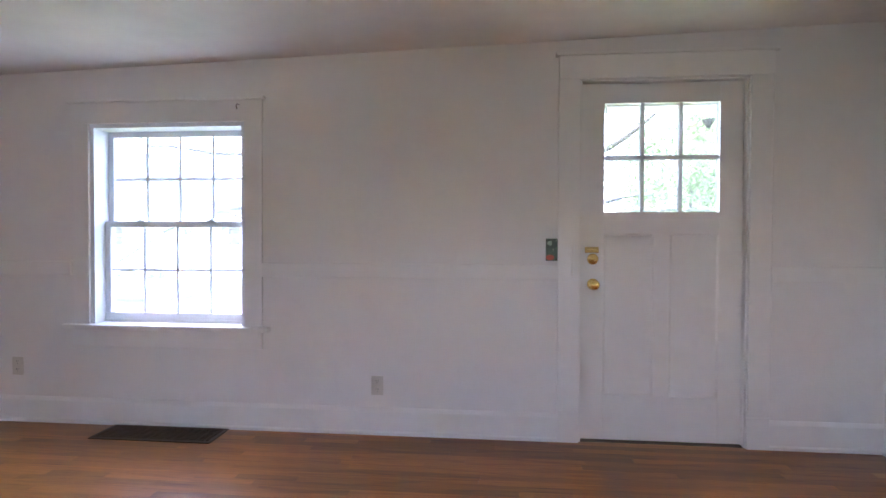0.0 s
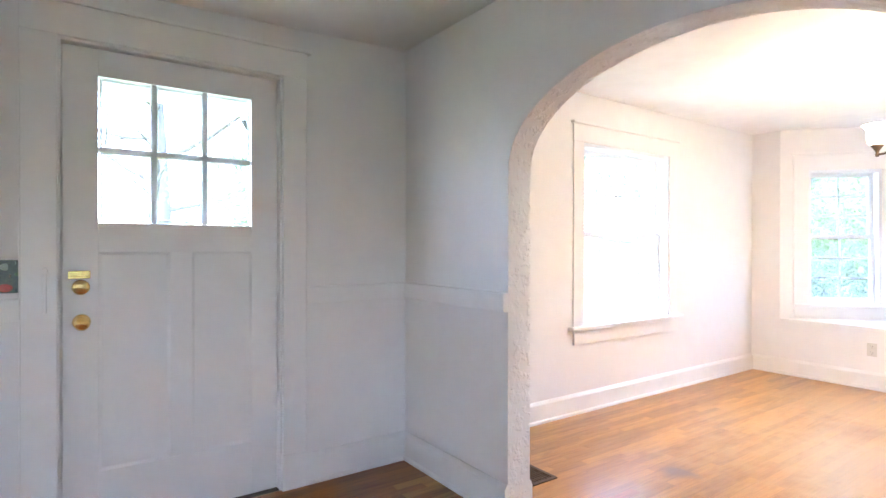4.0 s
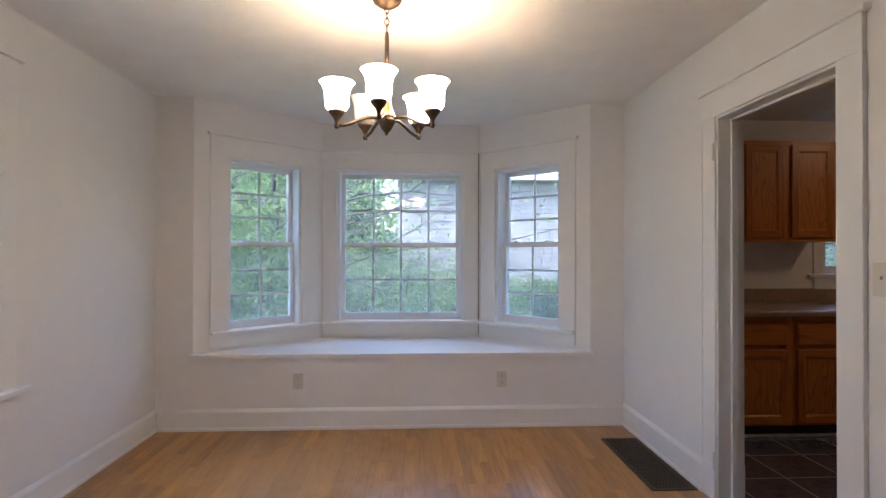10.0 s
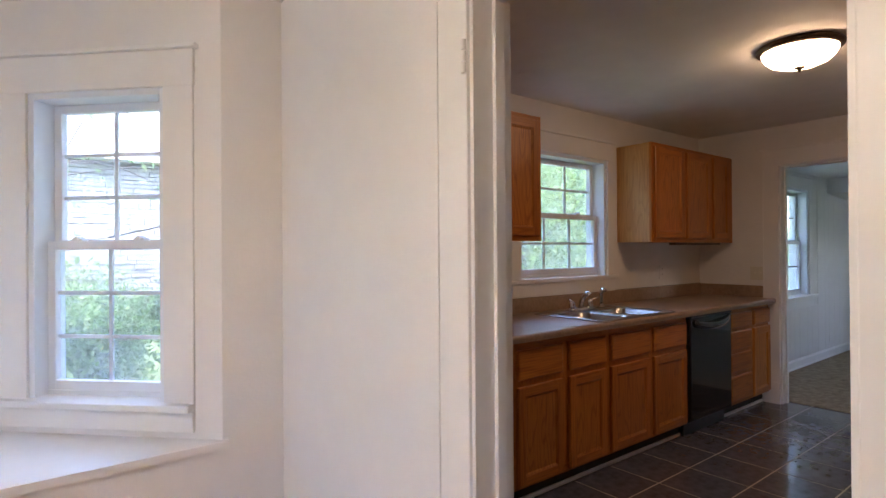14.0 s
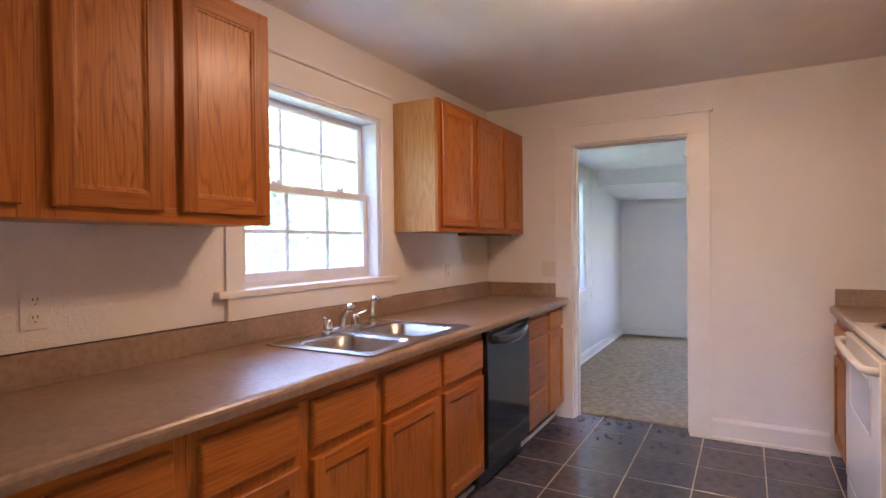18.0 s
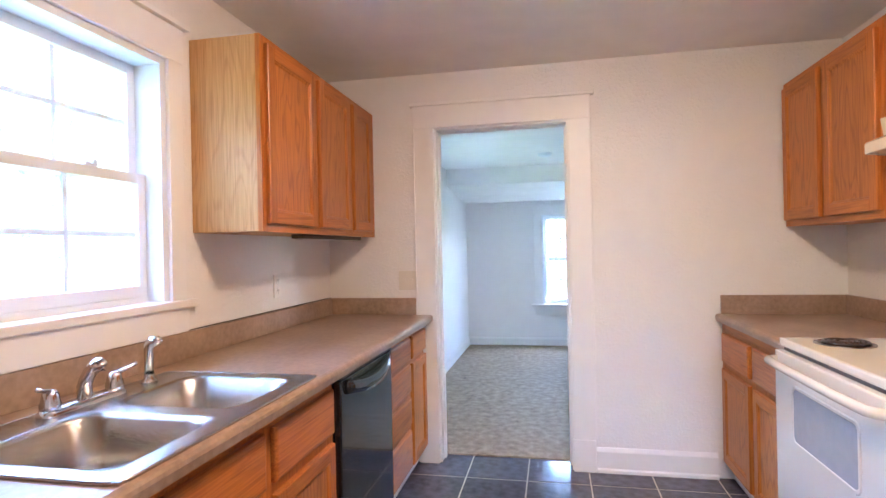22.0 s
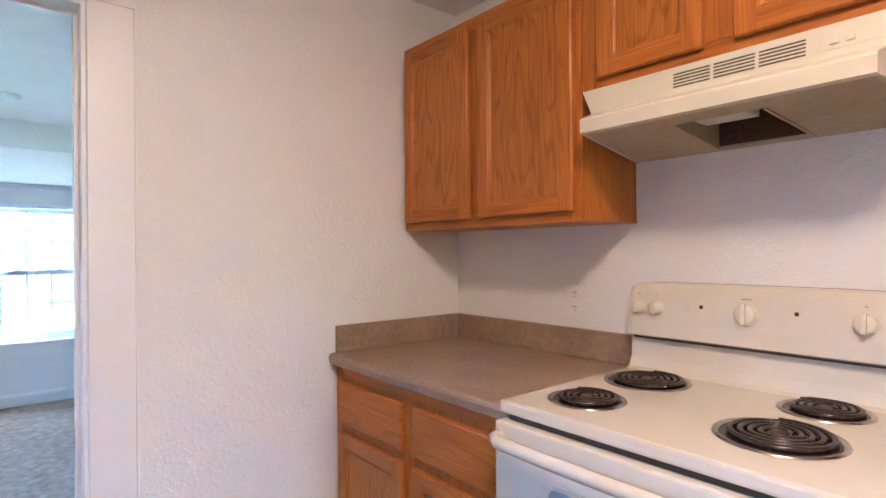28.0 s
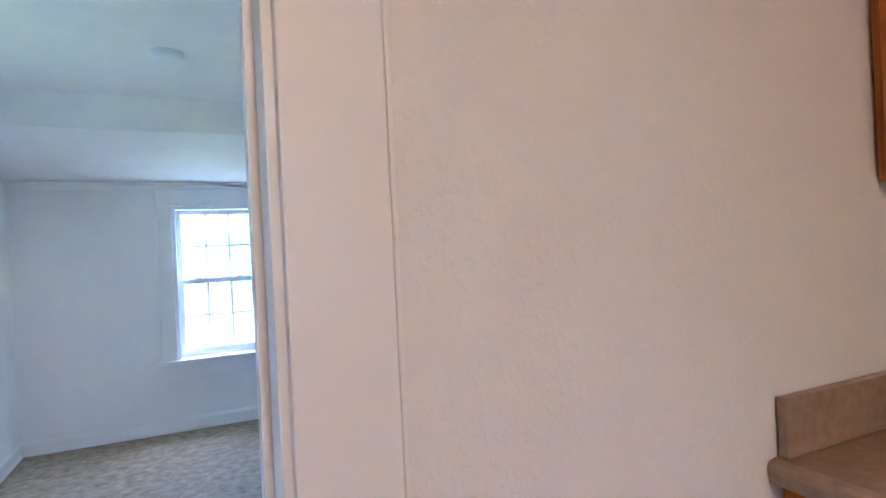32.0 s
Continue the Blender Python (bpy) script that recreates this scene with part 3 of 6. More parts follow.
window("window_room_south", m_room_s, FW, 3, 2, (0.10, 0.10), "small white double-hung window in the carpeted room")
window("window_room_west", pose(ROOM_W, 0, 0, 0, 0, 90), FWW, 3, 2, (0.10, 0.10), "white window of the carpeted room")
# upright boards of the far room's side wall, with grooves between
def board_wall():
    t = bpy.data.objects["wall_east_room"]
    u, rng = -ROOM_N + 0.002, random.Random(8)
    while u < -ROOM_S - 0.05:
        wide = rng.choice((0.14, 0.19, 0.24))
        end = min(u + wide, -ROOM_S - 0.002)
        spans = [(0.1, FE[2] - 0.13), (FE[3] + 0.1, H_ROOM)] if end > FE[0] - 0.10 and u < FE[1] + 0.10 else [(0.1, H_ROOM)]
        bm = bmesh.new()
        for a, b in spans:
            box(bm, (u, -0.004, a), (end - 0.0015, 0.001, b), 0.001)
        part("board", bm, wall_paint, t)
        u = end


board_wall()
window("window_room_east", m_room_e, FE, 3, 2, (0.10, 0.10), "white side window of the carpeted room")


# ---------------------------------------------------------------- doorways and trim
def doorway(name, m, opening, thick, label, width=0.115, head=0.13, back=True, proud=0.024):
    """Jamb liner, stops and casings of a doorway in local u, v, z."""
    u0, u1, z0, z1 = opening
    t = thing(name, m, label, "doorway", kind="structure")
    blocks("jamb", [((u0 - 0.001, -0.004, 0), (u0 + 0.018, thick + 0.004, z1)), ((u1 - 0.018, -0.004, 0), (u1 + 0.001, thick + 0.004, z1)), ((u0 + 0.018, -0.004, z1 - 0.018), (u1 - 0.018, thick + 0.004, z1 + 0.001))], trim_paint, t, bevel=0.002)
    s = thick * 0.5
    blocks("door_stop", [((u0 + 0.017, s, 0), (u0 + 0.03, s + 0.035, z1 - 0.03)), ((u1 - 0.03, s, 0), (u1 - 0.017, s + 0.035, z1 - 0.03)), ((u0 + 0.017, s, z1 - 0.03), (u1 - 0.017, s + 0.035, z1 - 0.017))], trim_paint, t, bevel=0.002)
    for side in ((-proud, 0.002), (thick - 0.002, thick + proud)) if back else ((-proud, 0.002),):
        for a, b in ((u0 - width, u0 + 0.006), (u1 - 0.006, u1 + width)):
            blocks("casing", [((a, side[0], 0), (b, side[1], z1 - 0.004))], trim_paint, t, bevel=0.003)
            rim = (a - 0.006, a + 0.001) if a < u0 else (b - 0.001, b + 0.006)
            blocks("back_band", [((rim[0], min(side) - 0.004 if side[0] < 0 else side[0], 0.186), (rim[1], side[1] + (0.004 if side[0] > 0 else 0), z1 - 0.007))], trim_paint, t, bevel=0.003)
            blocks("plinth", [((a - 0.004, side[0] - 0.004 if side[0] < 0 else side[0], 0), (b - 0.001, side[1] + (0.004 if side[0] > 0 else 0), 0.185))], trim_paint, t, bevel=0.003)
        blocks("head_casing", [((u0 - width - 0.004, side[0] - 0.003, z1 - 0.006), (u1 + width + 0.004, side[1] + 0.003, z1 + head))], trim_paint, t, bevel=0.003)
        blocks("head_cap", [((u0 - width - 0.025, side[0] - 0.016, z1 + head - 0.001), (u1 + width + 0.025, side[1] + 0.012, z1 + head + 0.02))], trim_paint, t, bevel=0.004)
    return t


doorway("doorway_kitchen", pose(0, SOUTH, 0, 0, 0, 180), (-KD[1], -KD[0], 0, KD[3]), SOUTH - K_NORTH, "white cased doorway from dining room to kitchen", proud=0.015)
doorway("doorway_room", pose(0, K_SOUTH, 0, 0, 0, 180), (-OD[1], -OD[0], 0, OD[3]), K_SOUTH - ROOM_N, "white cased doorway from kitchen to carpeted room")
doorway("doorway_front", m_front, (DOOR[0], DOOR[1], 0, DOOR[3]), 0.2, "white casing round the front door", back=False)


def baseboard(name, m, spans, height=0.155):
    t = thing(name, m, "white painted baseboard along the wall", "baseboard", kind="structure")
    for a, b in spans:
        bm = bmesh.new()
        prism(bm, [(0, 0), (0.026, 0), (0.026, 0.016), (0.019, 0.026), (0.017, height - 0.022), (0.012, height - 0.012), (0.005, height), (0, height)], b - a, Matrix(((0, 1, 0, a), (-1, 0, 0, 0), (0, 0, 1, 0), (0, 0, 0, 1))))
        part("board", bm, trim_paint, t)
    return t


baseboard("baseboard_living_north", m_front, [(WEST_END, DOOR[0] - 0.115), (DOOR[1] + 0.115, ARCH_W)], 0.165)
baseboard("baseboard_dining_north", m_front, [(ARCH_E, EAST)])
baseboard("baseboard_arch_west", pose(ARCH_W, 0, 0, 0, 0, -90), [(-FRONT + 0.027, -ARCH_Y - ARCH_R)], 0.165)
baseboard("baseboard_arch_west_far", pose(ARCH_W, 0, 0, 0, 0, -90), [(-ARCH_Y + ARCH_R, -SOUTH_END)], 0.165)
baseboard("baseboard_arch_east", pose(ARCH_E, 0, 0, 0, 0, 90), [(SOUTH + 0.027, ARCH_Y - ARCH_R), (ARCH_Y + ARCH_R, FRONT - 0.027)])
baseboard("baseboard_dining_east", pose(EAST, 0, 0, 0, 0, -90), [(-FRONT + 0.027, -SOUTH - 0.027)])
baseboard("baseboard_dining_south", pose(0, SOUTH, 0, 0, 0, 180), [(-EAST, -KD[1] - 0.115), (-KD[0] + 0.115, -ARCH_E)], 0.165)
baseboard("baseboard_kitchen_south", pose(0, K_SOUTH, 0, 0, 0, 180), [(-OD[0] + 0.12, -4.80)], 0.14)
baseboard("baseboard_room_south", m_room_s, [(-ROOM_E, -ROOM_W)], 0.11)
crown = thing("crown_room_south", m_room_s, "white picture rail under the low ceiling", "trim", kind="structure")
blocks("rail", [((-ROOM_E, -0.018, 1.842), (-ROOM_W, 0.002, 1.885))], trim_paint, crown, bevel=0.004)
blocks("cove", [((-ROOM_E, -0.036, 1.885), (-ROOM_W, 0.002, 1.908))], trim_paint, crown, bevel=0.008)
baseboard("baseboard_room_east", m_room_e, [(-ROOM_N, -ROOM_S - 0.027)], 0.11)
baseboard("baseboard_living_west", pose(WEST_END, 0, 0, 0, 0, 90), [(SOUTH_END, FRONT - 0.03)], 0.165)


def chair_rail(name, m, spans):
    t = thing(name, m, "white chair rail moulding on the living room wall", "chair rail", kind="structure")
    for a, b in spans:
        blocks("rail", [((a, -0.030, 0.962), (b, 0.002, 1.05))], trim_paint, t, bevel=0.005)


chair_rail("chair_rail_north", m_front, [(WEST_END, LW[0] - 0.11), (LW[1] + 0.11, DOOR[0] - 0.115), (DOOR[1] + 0.115, ARCH_W - 0.02)])
chair_rail("chair_rail_arch", pose(ARCH_W, 0, 0, 0, 0, -90), [(-FRONT, -ARCH_Y - ARCH_R - 0.0)])


# ---------------------------------------------------------------- front door
def loft(bm, u0, u1, z0, z1, loops):
    """Nested rectangles, each given by (inset, v), skinned into a moulded panel and closed."""
    rings = [[bm.verts.new(c) for c in ((u0 + i, v, z0 + i), (u1 - i, v, z0 + i), (u1 - i, v, z1 - i), (u0 + i, v, z1 - i))] for i, v in loops]
    for a, b in zip(rings, rings[1:]):
        for k in range(4):
            bm.faces.new((a[k], a[(k + 1) % 4], b[(k + 1) % 4], b[k]))
    bm.faces.new(rings[-1])


def front_door():
    u0, u1, z0, z1 = DOOR[0] + 0.0225, DOOR[1] - 0.0225, 0.008, DOOR[3] - 0.023
    t = thing("front_door", m_front, "white panelled front door with six glass lites, closed", "door")
    v, d = 0.03, 0.042
    gz0, gz1 = 1.365, 2.005
    stile = 0.13
    body = blocks("door_leaf", [((u0, v, z0), (u0 + stile, v + d, z1)), ((u1 - stile, v, z0), (u1, v + d, z1)), ((u0 + stile, v, gz1), (u1 - stile, v + d, z1)), ((u0 + stile, v, 1.235), (u1 - stile, v + d, gz0)), ((u0 + stile, v, z0), (u1 - stile, v + d, 0.275)), ((1.362, v, 0.275), (1.458, v + d, 1.235))], trim_paint, t, bevel=0.002)
    for a, b in ((u0 + stile, 1.362), (1.458, u1 - stile)):
        bm = bmesh.new()
        loft(bm, a - 0.002, b + 0.002, 0.273, 1.237, [(0, v + 0.001), (0.006, v + 0.004), (0.014, v + 0.007), (0.016, v + 0.007)])
        part("panel", bm, trim_paint, body)
    ga, gb = u0 + stile, u1 - stile
    third, half = (gb - ga) / 3, (gz1 - gz0) / 2
    for k in (1, 2):
        blocks("muntin", [((ga + third * k - 0.011, v + 0.006, gz0), (ga + third * k + 0.011, v + 0.036, gz1))], brightened_bar, body, bevel=0.004)
    blocks("muntin", [((ga, v + 0.005, gz0 + half - 0.011), (gb, v + 0.037, gz0 + half + 0.011))], brightened_bar, body, bevel=0.004)
    for i in range(3):
        for j in range(2):
            p = blocks("pane", [((ga + third * i, v + 0.02, gz0 + half * j), (ga + third * (i + 1), v + 0.023, gz0 + half * (j + 1)))], glass, body)
            p.visible_shadow = False
            bm = bmesh.new()
            loft(bm, ga + third * i + 0.006, ga + third * (i + 1) - 0.006, gz0 + half * j + 0.006, gz0 + half * (j + 1) - 0.006, [(0, v + 0.008), (0.01, v + 0.019)])
            bm.faces.ensure_lookup_table()
            bmesh.ops.delete(bm, geom=[bm.faces[-1]], context="FACES_ONLY")
            part("glazing_bead", bm, brightened_bar, body)
    turn = pose(0, 0, 0, 90, 0, 0)

    def at(x, z, off=0.0):
        return Matrix.Translation((x, v + off, z)) @ turn
    bm = bmesh.new()
    lathe(bm, [(0.0, 0.0), (0.034, 0.0), (0.034, 0.004), (0.026, 0.009), (0.012, 0.012), (0.012, 0.035), (0.02, 0.042), (0.029, 0.052), (0.03, 0.062), (0.022, 0.072), (0.0, 0.074)], 28, at(1.016, 0.935))
    part("knob", bm, brass, body, "round polished brass knob", True)
    bm = bmesh.new()
    lathe(bm, [(0.0, 0.0), (0.033, 0.0), (0.033, 0.005), (0.027, 0.010), (0.0, 0.010)], 28, at(1.014, 1.085))
    box(bm, (0.985, v - 0.022, 1.08), (1.021, v - 0.008, 1.09), 0.002)
    part("deadbolt", bm, brass, body, "brass deadbolt thumb turn", True)
    blocks("latch_plate", [((0.968, v - 0.008, 1.122), (1.048, v + 0.001, 1.156)), ((0.974, v - 0.016, 1.132), (1.04, v - 0.006, 1.146))], brass, body, "brass slide latch", 0.003)
    for z in (0.25, 1.08, 1.93):
        bm = bmesh.new()
        bmesh.ops.create_cone(bm, segments=12, radius1=0.008, radius2=0.008, depth=0.1, cap_ends=True, matrix=Matrix.Translation((u1 + 0.006, v - 0.006, z)))
        part("hinge", bm, trim_paint, body)
    blocks("weather_stop", [((u0 - 0.004, v + d, 0.0), (u0 + 0.014, v + d + 0.03, z1)), ((u1 - 0.014, v + d, 0.0), (u1 + 0.004, v + d + 0.03, z1)), ((u0 - 0.004, v + d, z1 - 0.012), (u1 + 0.004, v + d + 0.03, z1 + 0.004)), ((u0 + 0.014, v + d + 0.001, 0.001), (u1 - 0.014, v + d + 0.03, 0.03))], trim_paint, t)
    # threshold in dark brown: the shade under the door is put into its colour
    blocks("threshold", [((DOOR[0] + 0.018, 0.0, 0.0), (DOOR[1] - 0.018, 0.2, 0.004))], material("shaded_threshold", (0.09, 0.055, 0.032), 0.7, vary=0.2, scale=12), t, "wooden threshold darkened like the gap under the door", 0.001)


front_door()
# painted bolt bar on the casing, and hook over the window
tagged(blocks("bolt_bar", [((0.882, FRONT - 0.036, 0.985), (0.896, FRONT - 0.0235, 1.175)), ((0.878, FRONT - 0.04, 1.15), (0.9, FRONT - 0.0235, 1.165))], trim_paint, bevel=0.003), "painted-over bolt bar on the door casing", "bolt")
bm = bmesh.new()
tube(bm, [(-1.15, FRONT - 0.022, 2.03), (-1.15, FRONT - 0.05, 2.03), (-1.15, FRONT - 0.062, 2.015), (-1.15, FRONT - 0.055, 1.995)], 0.004, 8)
tagged(part("curtain_hook", bm, steel), "small metal curtain hook on the window head", "hook")


# ---------------------------------------------------------------- plates and registers
def plate(kind, m, mat=None):
    """A wall plate in local u, v, z, its face towards -v."""
    mat = mat or white_plastic
    wide = 0.12 if kind == "double_switch" else 0.075
    names = {"outlet": ("outlet", "ivory duplex power outlet plate on the wall"), "switch": ("light_switch", "ivory toggle light switch plate"), "double_switch": ("light_switch", "ivory wall plate with two toggle switches")}
    t = thing(names[kind][0], m, names[kind][1], "outlet" if kind == "outlet" else "switch")
    blocks("cover_plate", [((-wide / 2, -0.006, -0.0585), (wide / 2, -0.0005, 0.0585))], mat, t, bevel=0.002)
    if kind == "outlet":
        for z in (-0.026, 0.026):
            bm = bmesh.new()
            lathe(bm, [(0.0, 0), (0.0175, 0), (0.0175, 0.0025), (0.0, 0.0025)], 20, Matrix.Translation((0, -0.0055, z)) @ pose(0, 0, 0, 90, 0, 0))
            sock = part("socket", bm, mat, t)
            blocks("slot", [((-0.0075, -0.0088, z + 0.001), (-0.005, -0.0075, z + 0.010)), ((0.005, -0.0088, z + 0.001), (0.0075, -0.0075, z + 0.010)), ((-0.002, -0.0088, z - 0.011), (0.002, -0.0075, z - 0.007))], shadow_gap, sock)
    else:
        for u in (0,) if kind == "switch" else (-0.023, 0.023):
            blocks("toggle", [((u - 0.005, -0.016, 0.0), (u + 0.005, -0.005, 0.011)), ((u - 0.006, -0.0068, -0.013), (u + 0.006, -0.0055, 0.013))], mat, t, bevel=0.001)
    return t


plate("outlet", pose(-0.28, FRONT, 0.30))
plate("outlet", pose(-2.68, FRONT, 0.36))
plate("outlet", pose(EAST, 3.08, 0.353, 0, 0, -90))
plate("outlet", pose(EAST, 1.575, 0.353, 0, 0, -90))
plate("switch", pose(4.555, SOUTH, 1.21, 0, 0, 180))
plate("outlet", pose(K_WEST, -2.91, 1.115, 0, 0, 90), trim_paint)
plate("outlet", pose(K_EAST, -2.885, 1.13, 0, 0, -90), trim_paint)
plate("outlet", pose(K_EAST, -0.35, 1.13, 0, 0, -90), trim_paint)
plate("double_switch", pose(6.553, K_SOUTH, 1.115, 0, 0, 180), ivory)
# decorated switch plate by the front door
t = thing("decorated_switch_plate", pose(0.792, FRONT, 1.14) @ Matrix.Diagonal((1.32, 1.0, 1.1, 1.0)), "colourful painted floral switch plate beside the front door", "switch plate")
blocks("cover_plate", [((-0.043, -0.007, -0.06), (0.043, -0.0005, 0.06))], material("plate_green", (0.07, 0.10, 0.06), 0.3, vary=0.4, scale=30, second=(0.02, 0.03, 0.03)), t, bevel=0.002)
petals = [material("petal_" + n, c, 0.35, vary=0.15, scale=40) for n, c in (("red", (0.45, 0.07, 0.04)), ("pale", (0.45, 0.55, 0.45)), ("green", (0.16, 0.28, 0.12)), ("dark", (0.02, 0.02, 0.02)), ("cream", (0.6, 0.55, 0.4)))]
for n, (u, z, r) in enumerate([(-0.024, -0.042, 0.02), (-0.02, 0.035, 0.018), (0.006, 0.008, 0.008), (0.028, 0.045, 0.010), (-0.01, 0.002, 0.009), (0.028, -0.03, 0.014), (0.0, 0.05, 0.008), (0.018, 0.022, 0.010), (-0.002, -0.05, 0.009)]):
    bm = bmesh.new()
    lathe(bm, [(0.0, 0.0012), (r * 0.6, 0.0012), (r, 0.0), (r, -0.001)], 10, Matrix.Translation((u, -0.0072, z)) @ pose(0, 0, 0, 90, 0, n * 20) @ Matrix.Diagonal((1, 0.75, 1, 1)))
    part("flower", bm, petals[n % 5], t)


def register(m, length, width, label):
    """A floor grille: rim, bars across and a dark sheet for the shade below."""
    t = thing("floor_register", m, label, "floor register")
    rim = 0.022
    blocks("rim", [((0, 0, 0.0), (length, rim, 0.007)), ((0, width - rim, 0.0), (length, width, 0.007)), ((0, rim, 0.0), (rim, width - rim, 0.007)), ((length - rim, rim, 0.0), (length, width - rim, 0.007))], dark_metal, t, bevel=0.002)
    blocks("pan", [((rim, rim, 0.0002), (length - rim, width - rim, 0.0012))], shadow_gap, t)
    count = int((width - 2 * rim) / 0.019)
    for k in range(count):
        y = rim + (k + 0.5) * (width - 2 * rim) / count
        blocks("slat", [((rim, y - 0.003, 0.001), (length - rim, y + 0.003, 0.0055))], dark_metal, t)
    for k in range(1, int(length / 0.05)):
        x = k * length / int(length / 0.05)
        blocks("cross_bar", [((x - 0.002, rim, 0.001), (x + 0.002, width - rim, 0.0047))], dark_metal, t)


register(pose(-1.98, 3.842, 0), 0.76, 0.24, "dark brown metal floor register under the window")
register(pose(5.70, 0.675, 0), 0.83, 0.255, "dark brown metal floor register along the baseboard")
register(pose(3.16, 3.39, 0, 0, 0, 90), 0.58, 0.27, "dark brown metal floor register behind the arch")


# ---------------------------------------------------------------- dining chandelier
dull_shade = material("unlit_shade_glass", (0.50, 0.49, 0.43), 0.25, vary=0.02)
shade_glass = glowing("lit_shade_glass", (1.0, 0.82, 0.56), 2.25)


def chandelier(x, y, top, lift=0.04):
    t = thing("chandelier", pose(x, y, 0), "bronze five-arm chandelier with white glass bell shades, one unlit", "chandelier")
    bm = bmesh.new()
    lathe(bm, [(0.0, top), (0.066, top), (0.068, top - 0.008), (0.06, top - 0.024), (0.034, top - 0.042), (0.012, top - 0.05), (0.0, top - 0.051)], 32)
    part("canopy", bm, bronze, t, smooth=True)
    raised = Matrix.Translation((0, 0, lift))
    for k in range(4):
        bm = bmesh.new()
        z = top - 0.055 - k * 0.027
        ring = [(0.010 * math.cos(a) if k % 2 else 0, 0 if k % 2 else 0.010 * math.cos(a), z + 0.019 * math.sin(a)) for a in [2 * math.pi * i / 12 for i in range(12)]]
        tube(bm, ring, 0.0028, 6, True)
        part("chain_link", bm, bronze, t, smooth=True)
    bm = bmesh.new()
    lathe(bm, [(0.0, top - 0.155), (0.007, top - 0.155), (0.0095, top - 0.17), (0.0095, 2.02 + lift), (0.0, 2.019 + lift)], 24)
    part("column", bm, bronze, t, smooth=True)
    bm = bmesh.new()
    lathe(bm, [(0.0, 2.02), (0.010, 2.02), (0.012, 1.99), (0.016, 1.95), (0.024, 1.90), (0.036, 1.872), (0.038, 1.862), (0.030, 1.855)], 24, raised)
    part("bell", bm, brass, t, "flared brass sleeve", True)
    bm = bmesh.new()
    lathe(bm, [(0.03, 1.856), (0.042, 1.85), (0.042, 1.842), (0.034, 1.828), (0.022, 1.806), (0.012, 1.795), (0.006, 1.788), (0.008, 1.784), (0.0, 1.778)], 24, raised)
    part("finial", bm, bronze, t, smooth=True)
    narrow = Matrix.Diagonal((0.93, 0.93, 1, 1))
    for k in range(5):
        a = radians(175 + 72 * k)
        c, s = math.cos(a), math.sin(a)
        bm = bmesh.new()
        tube(bm, [(c * r * 0.97, s * r * 0.97, z + lift) for r, z in ((0.03, 1.846), (0.055, 1.856), (0.085, 1.856), (0.12, 1.842), (0.16, 1.823), (0.195, 1.812), (0.222, 1.81))], 0.0075, 10)
        arm = part("arm", bm, bronze, t, smooth=True)
        here = Matrix.Translation((c * 0.218, s * 0.218, lift))
        bm = bmesh.new()
        lathe(bm, [(0.0, 1.795), (0.009, 1.797), (0.012, 1.808), (0.008, 1.82), (0.012, 1.834), (0.024, 1.852), (0.034, 1.864), (0.036, 1.874), (0.030, 1.876), (0.0, 1.876)], 20, here)
        part("cup", bm, bronze, arm, smooth=True)
        bm = bmesh.new()
        lathe(bm, [(0.028, 1.874), (0.044, 1.878), (0.054, 1.892), (0.057, 1.915), (0.057, 1.945), (0.061, 1.965), (0.070, 1.984), (0.082, 1.997), (0.080, 1.999), (0.067, 1.985), (0.058, 1.965), (0.053, 1.94), (0.053, 1.915), (0.05, 1.894), (0.0, 1.885)], 28, here @ narrow)
        if k == 3:
            part("shade", bm, dull_shade, arm, "unlit white glass bell shade", True)
            continue
        part("shade", bm, shade_glass, arm, "lit white glass bell shade", True)
        lamp = new("chandelier_bulb", bpy.data.lights.new("chandelier_bulb", "POINT"))
        lamp.data.energy, lamp.data.color, lamp.data.shadow_soft_size = BULB, (1.0, 0.78, 0.42), 0.025
        lamp.location = (x + c * 0.218, y + s * 0.218, 1.95 + lift)


BULB = 0.040
chandelier(5.215, 2.35, H_DINING)


# ---------------------------------------------------------------- kitchen ceiling light
def dome_light(x, y, top):
    t = thing("ceiling_light", pose(x, y, 0), "bronze-rimmed flush ceiling light with lit frosted glass dome", "ceiling light")
    bm = bmesh.new()
    lathe(bm, [(0.0, top), (0.194, top), (0.20, top - 0.008), (0.196, top - 0.02), (0.183, top - 0.029), (0.175, top - 0.032), (0.170, top - 0.027), (0.0, top - 0.028)], 40)
    part("rim", bm, bronze, t, smooth=True)
    bm = bmesh.new()
    lathe(bm, [(0.171, top - 0.028), (0.169, top - 0.041), (0.159, top - 0.06), (0.134, top - 0.083), (0.090, top - 0.101), (0.047, top - 0.110), (0.0, top - 0.112)], 40)
    part("dome", bm, glowing("lit_dome_glass", (1.0, 0.67, 0.36), 1.5), t, "lit frosted glass dome", True)
    bm = bmesh.new()
    lathe(bm, [(0.0, top - 0.108), (0.026, top - 0.110), (0.024, top - 0.118), (0.008, top - 0.123), (0.01, top - 0.131), (0.0, top - 0.137)], 16)
    part("finial", bm, bronze, t, smooth=True)


dome_light(5.57, -1.63, H_KITCHEN)


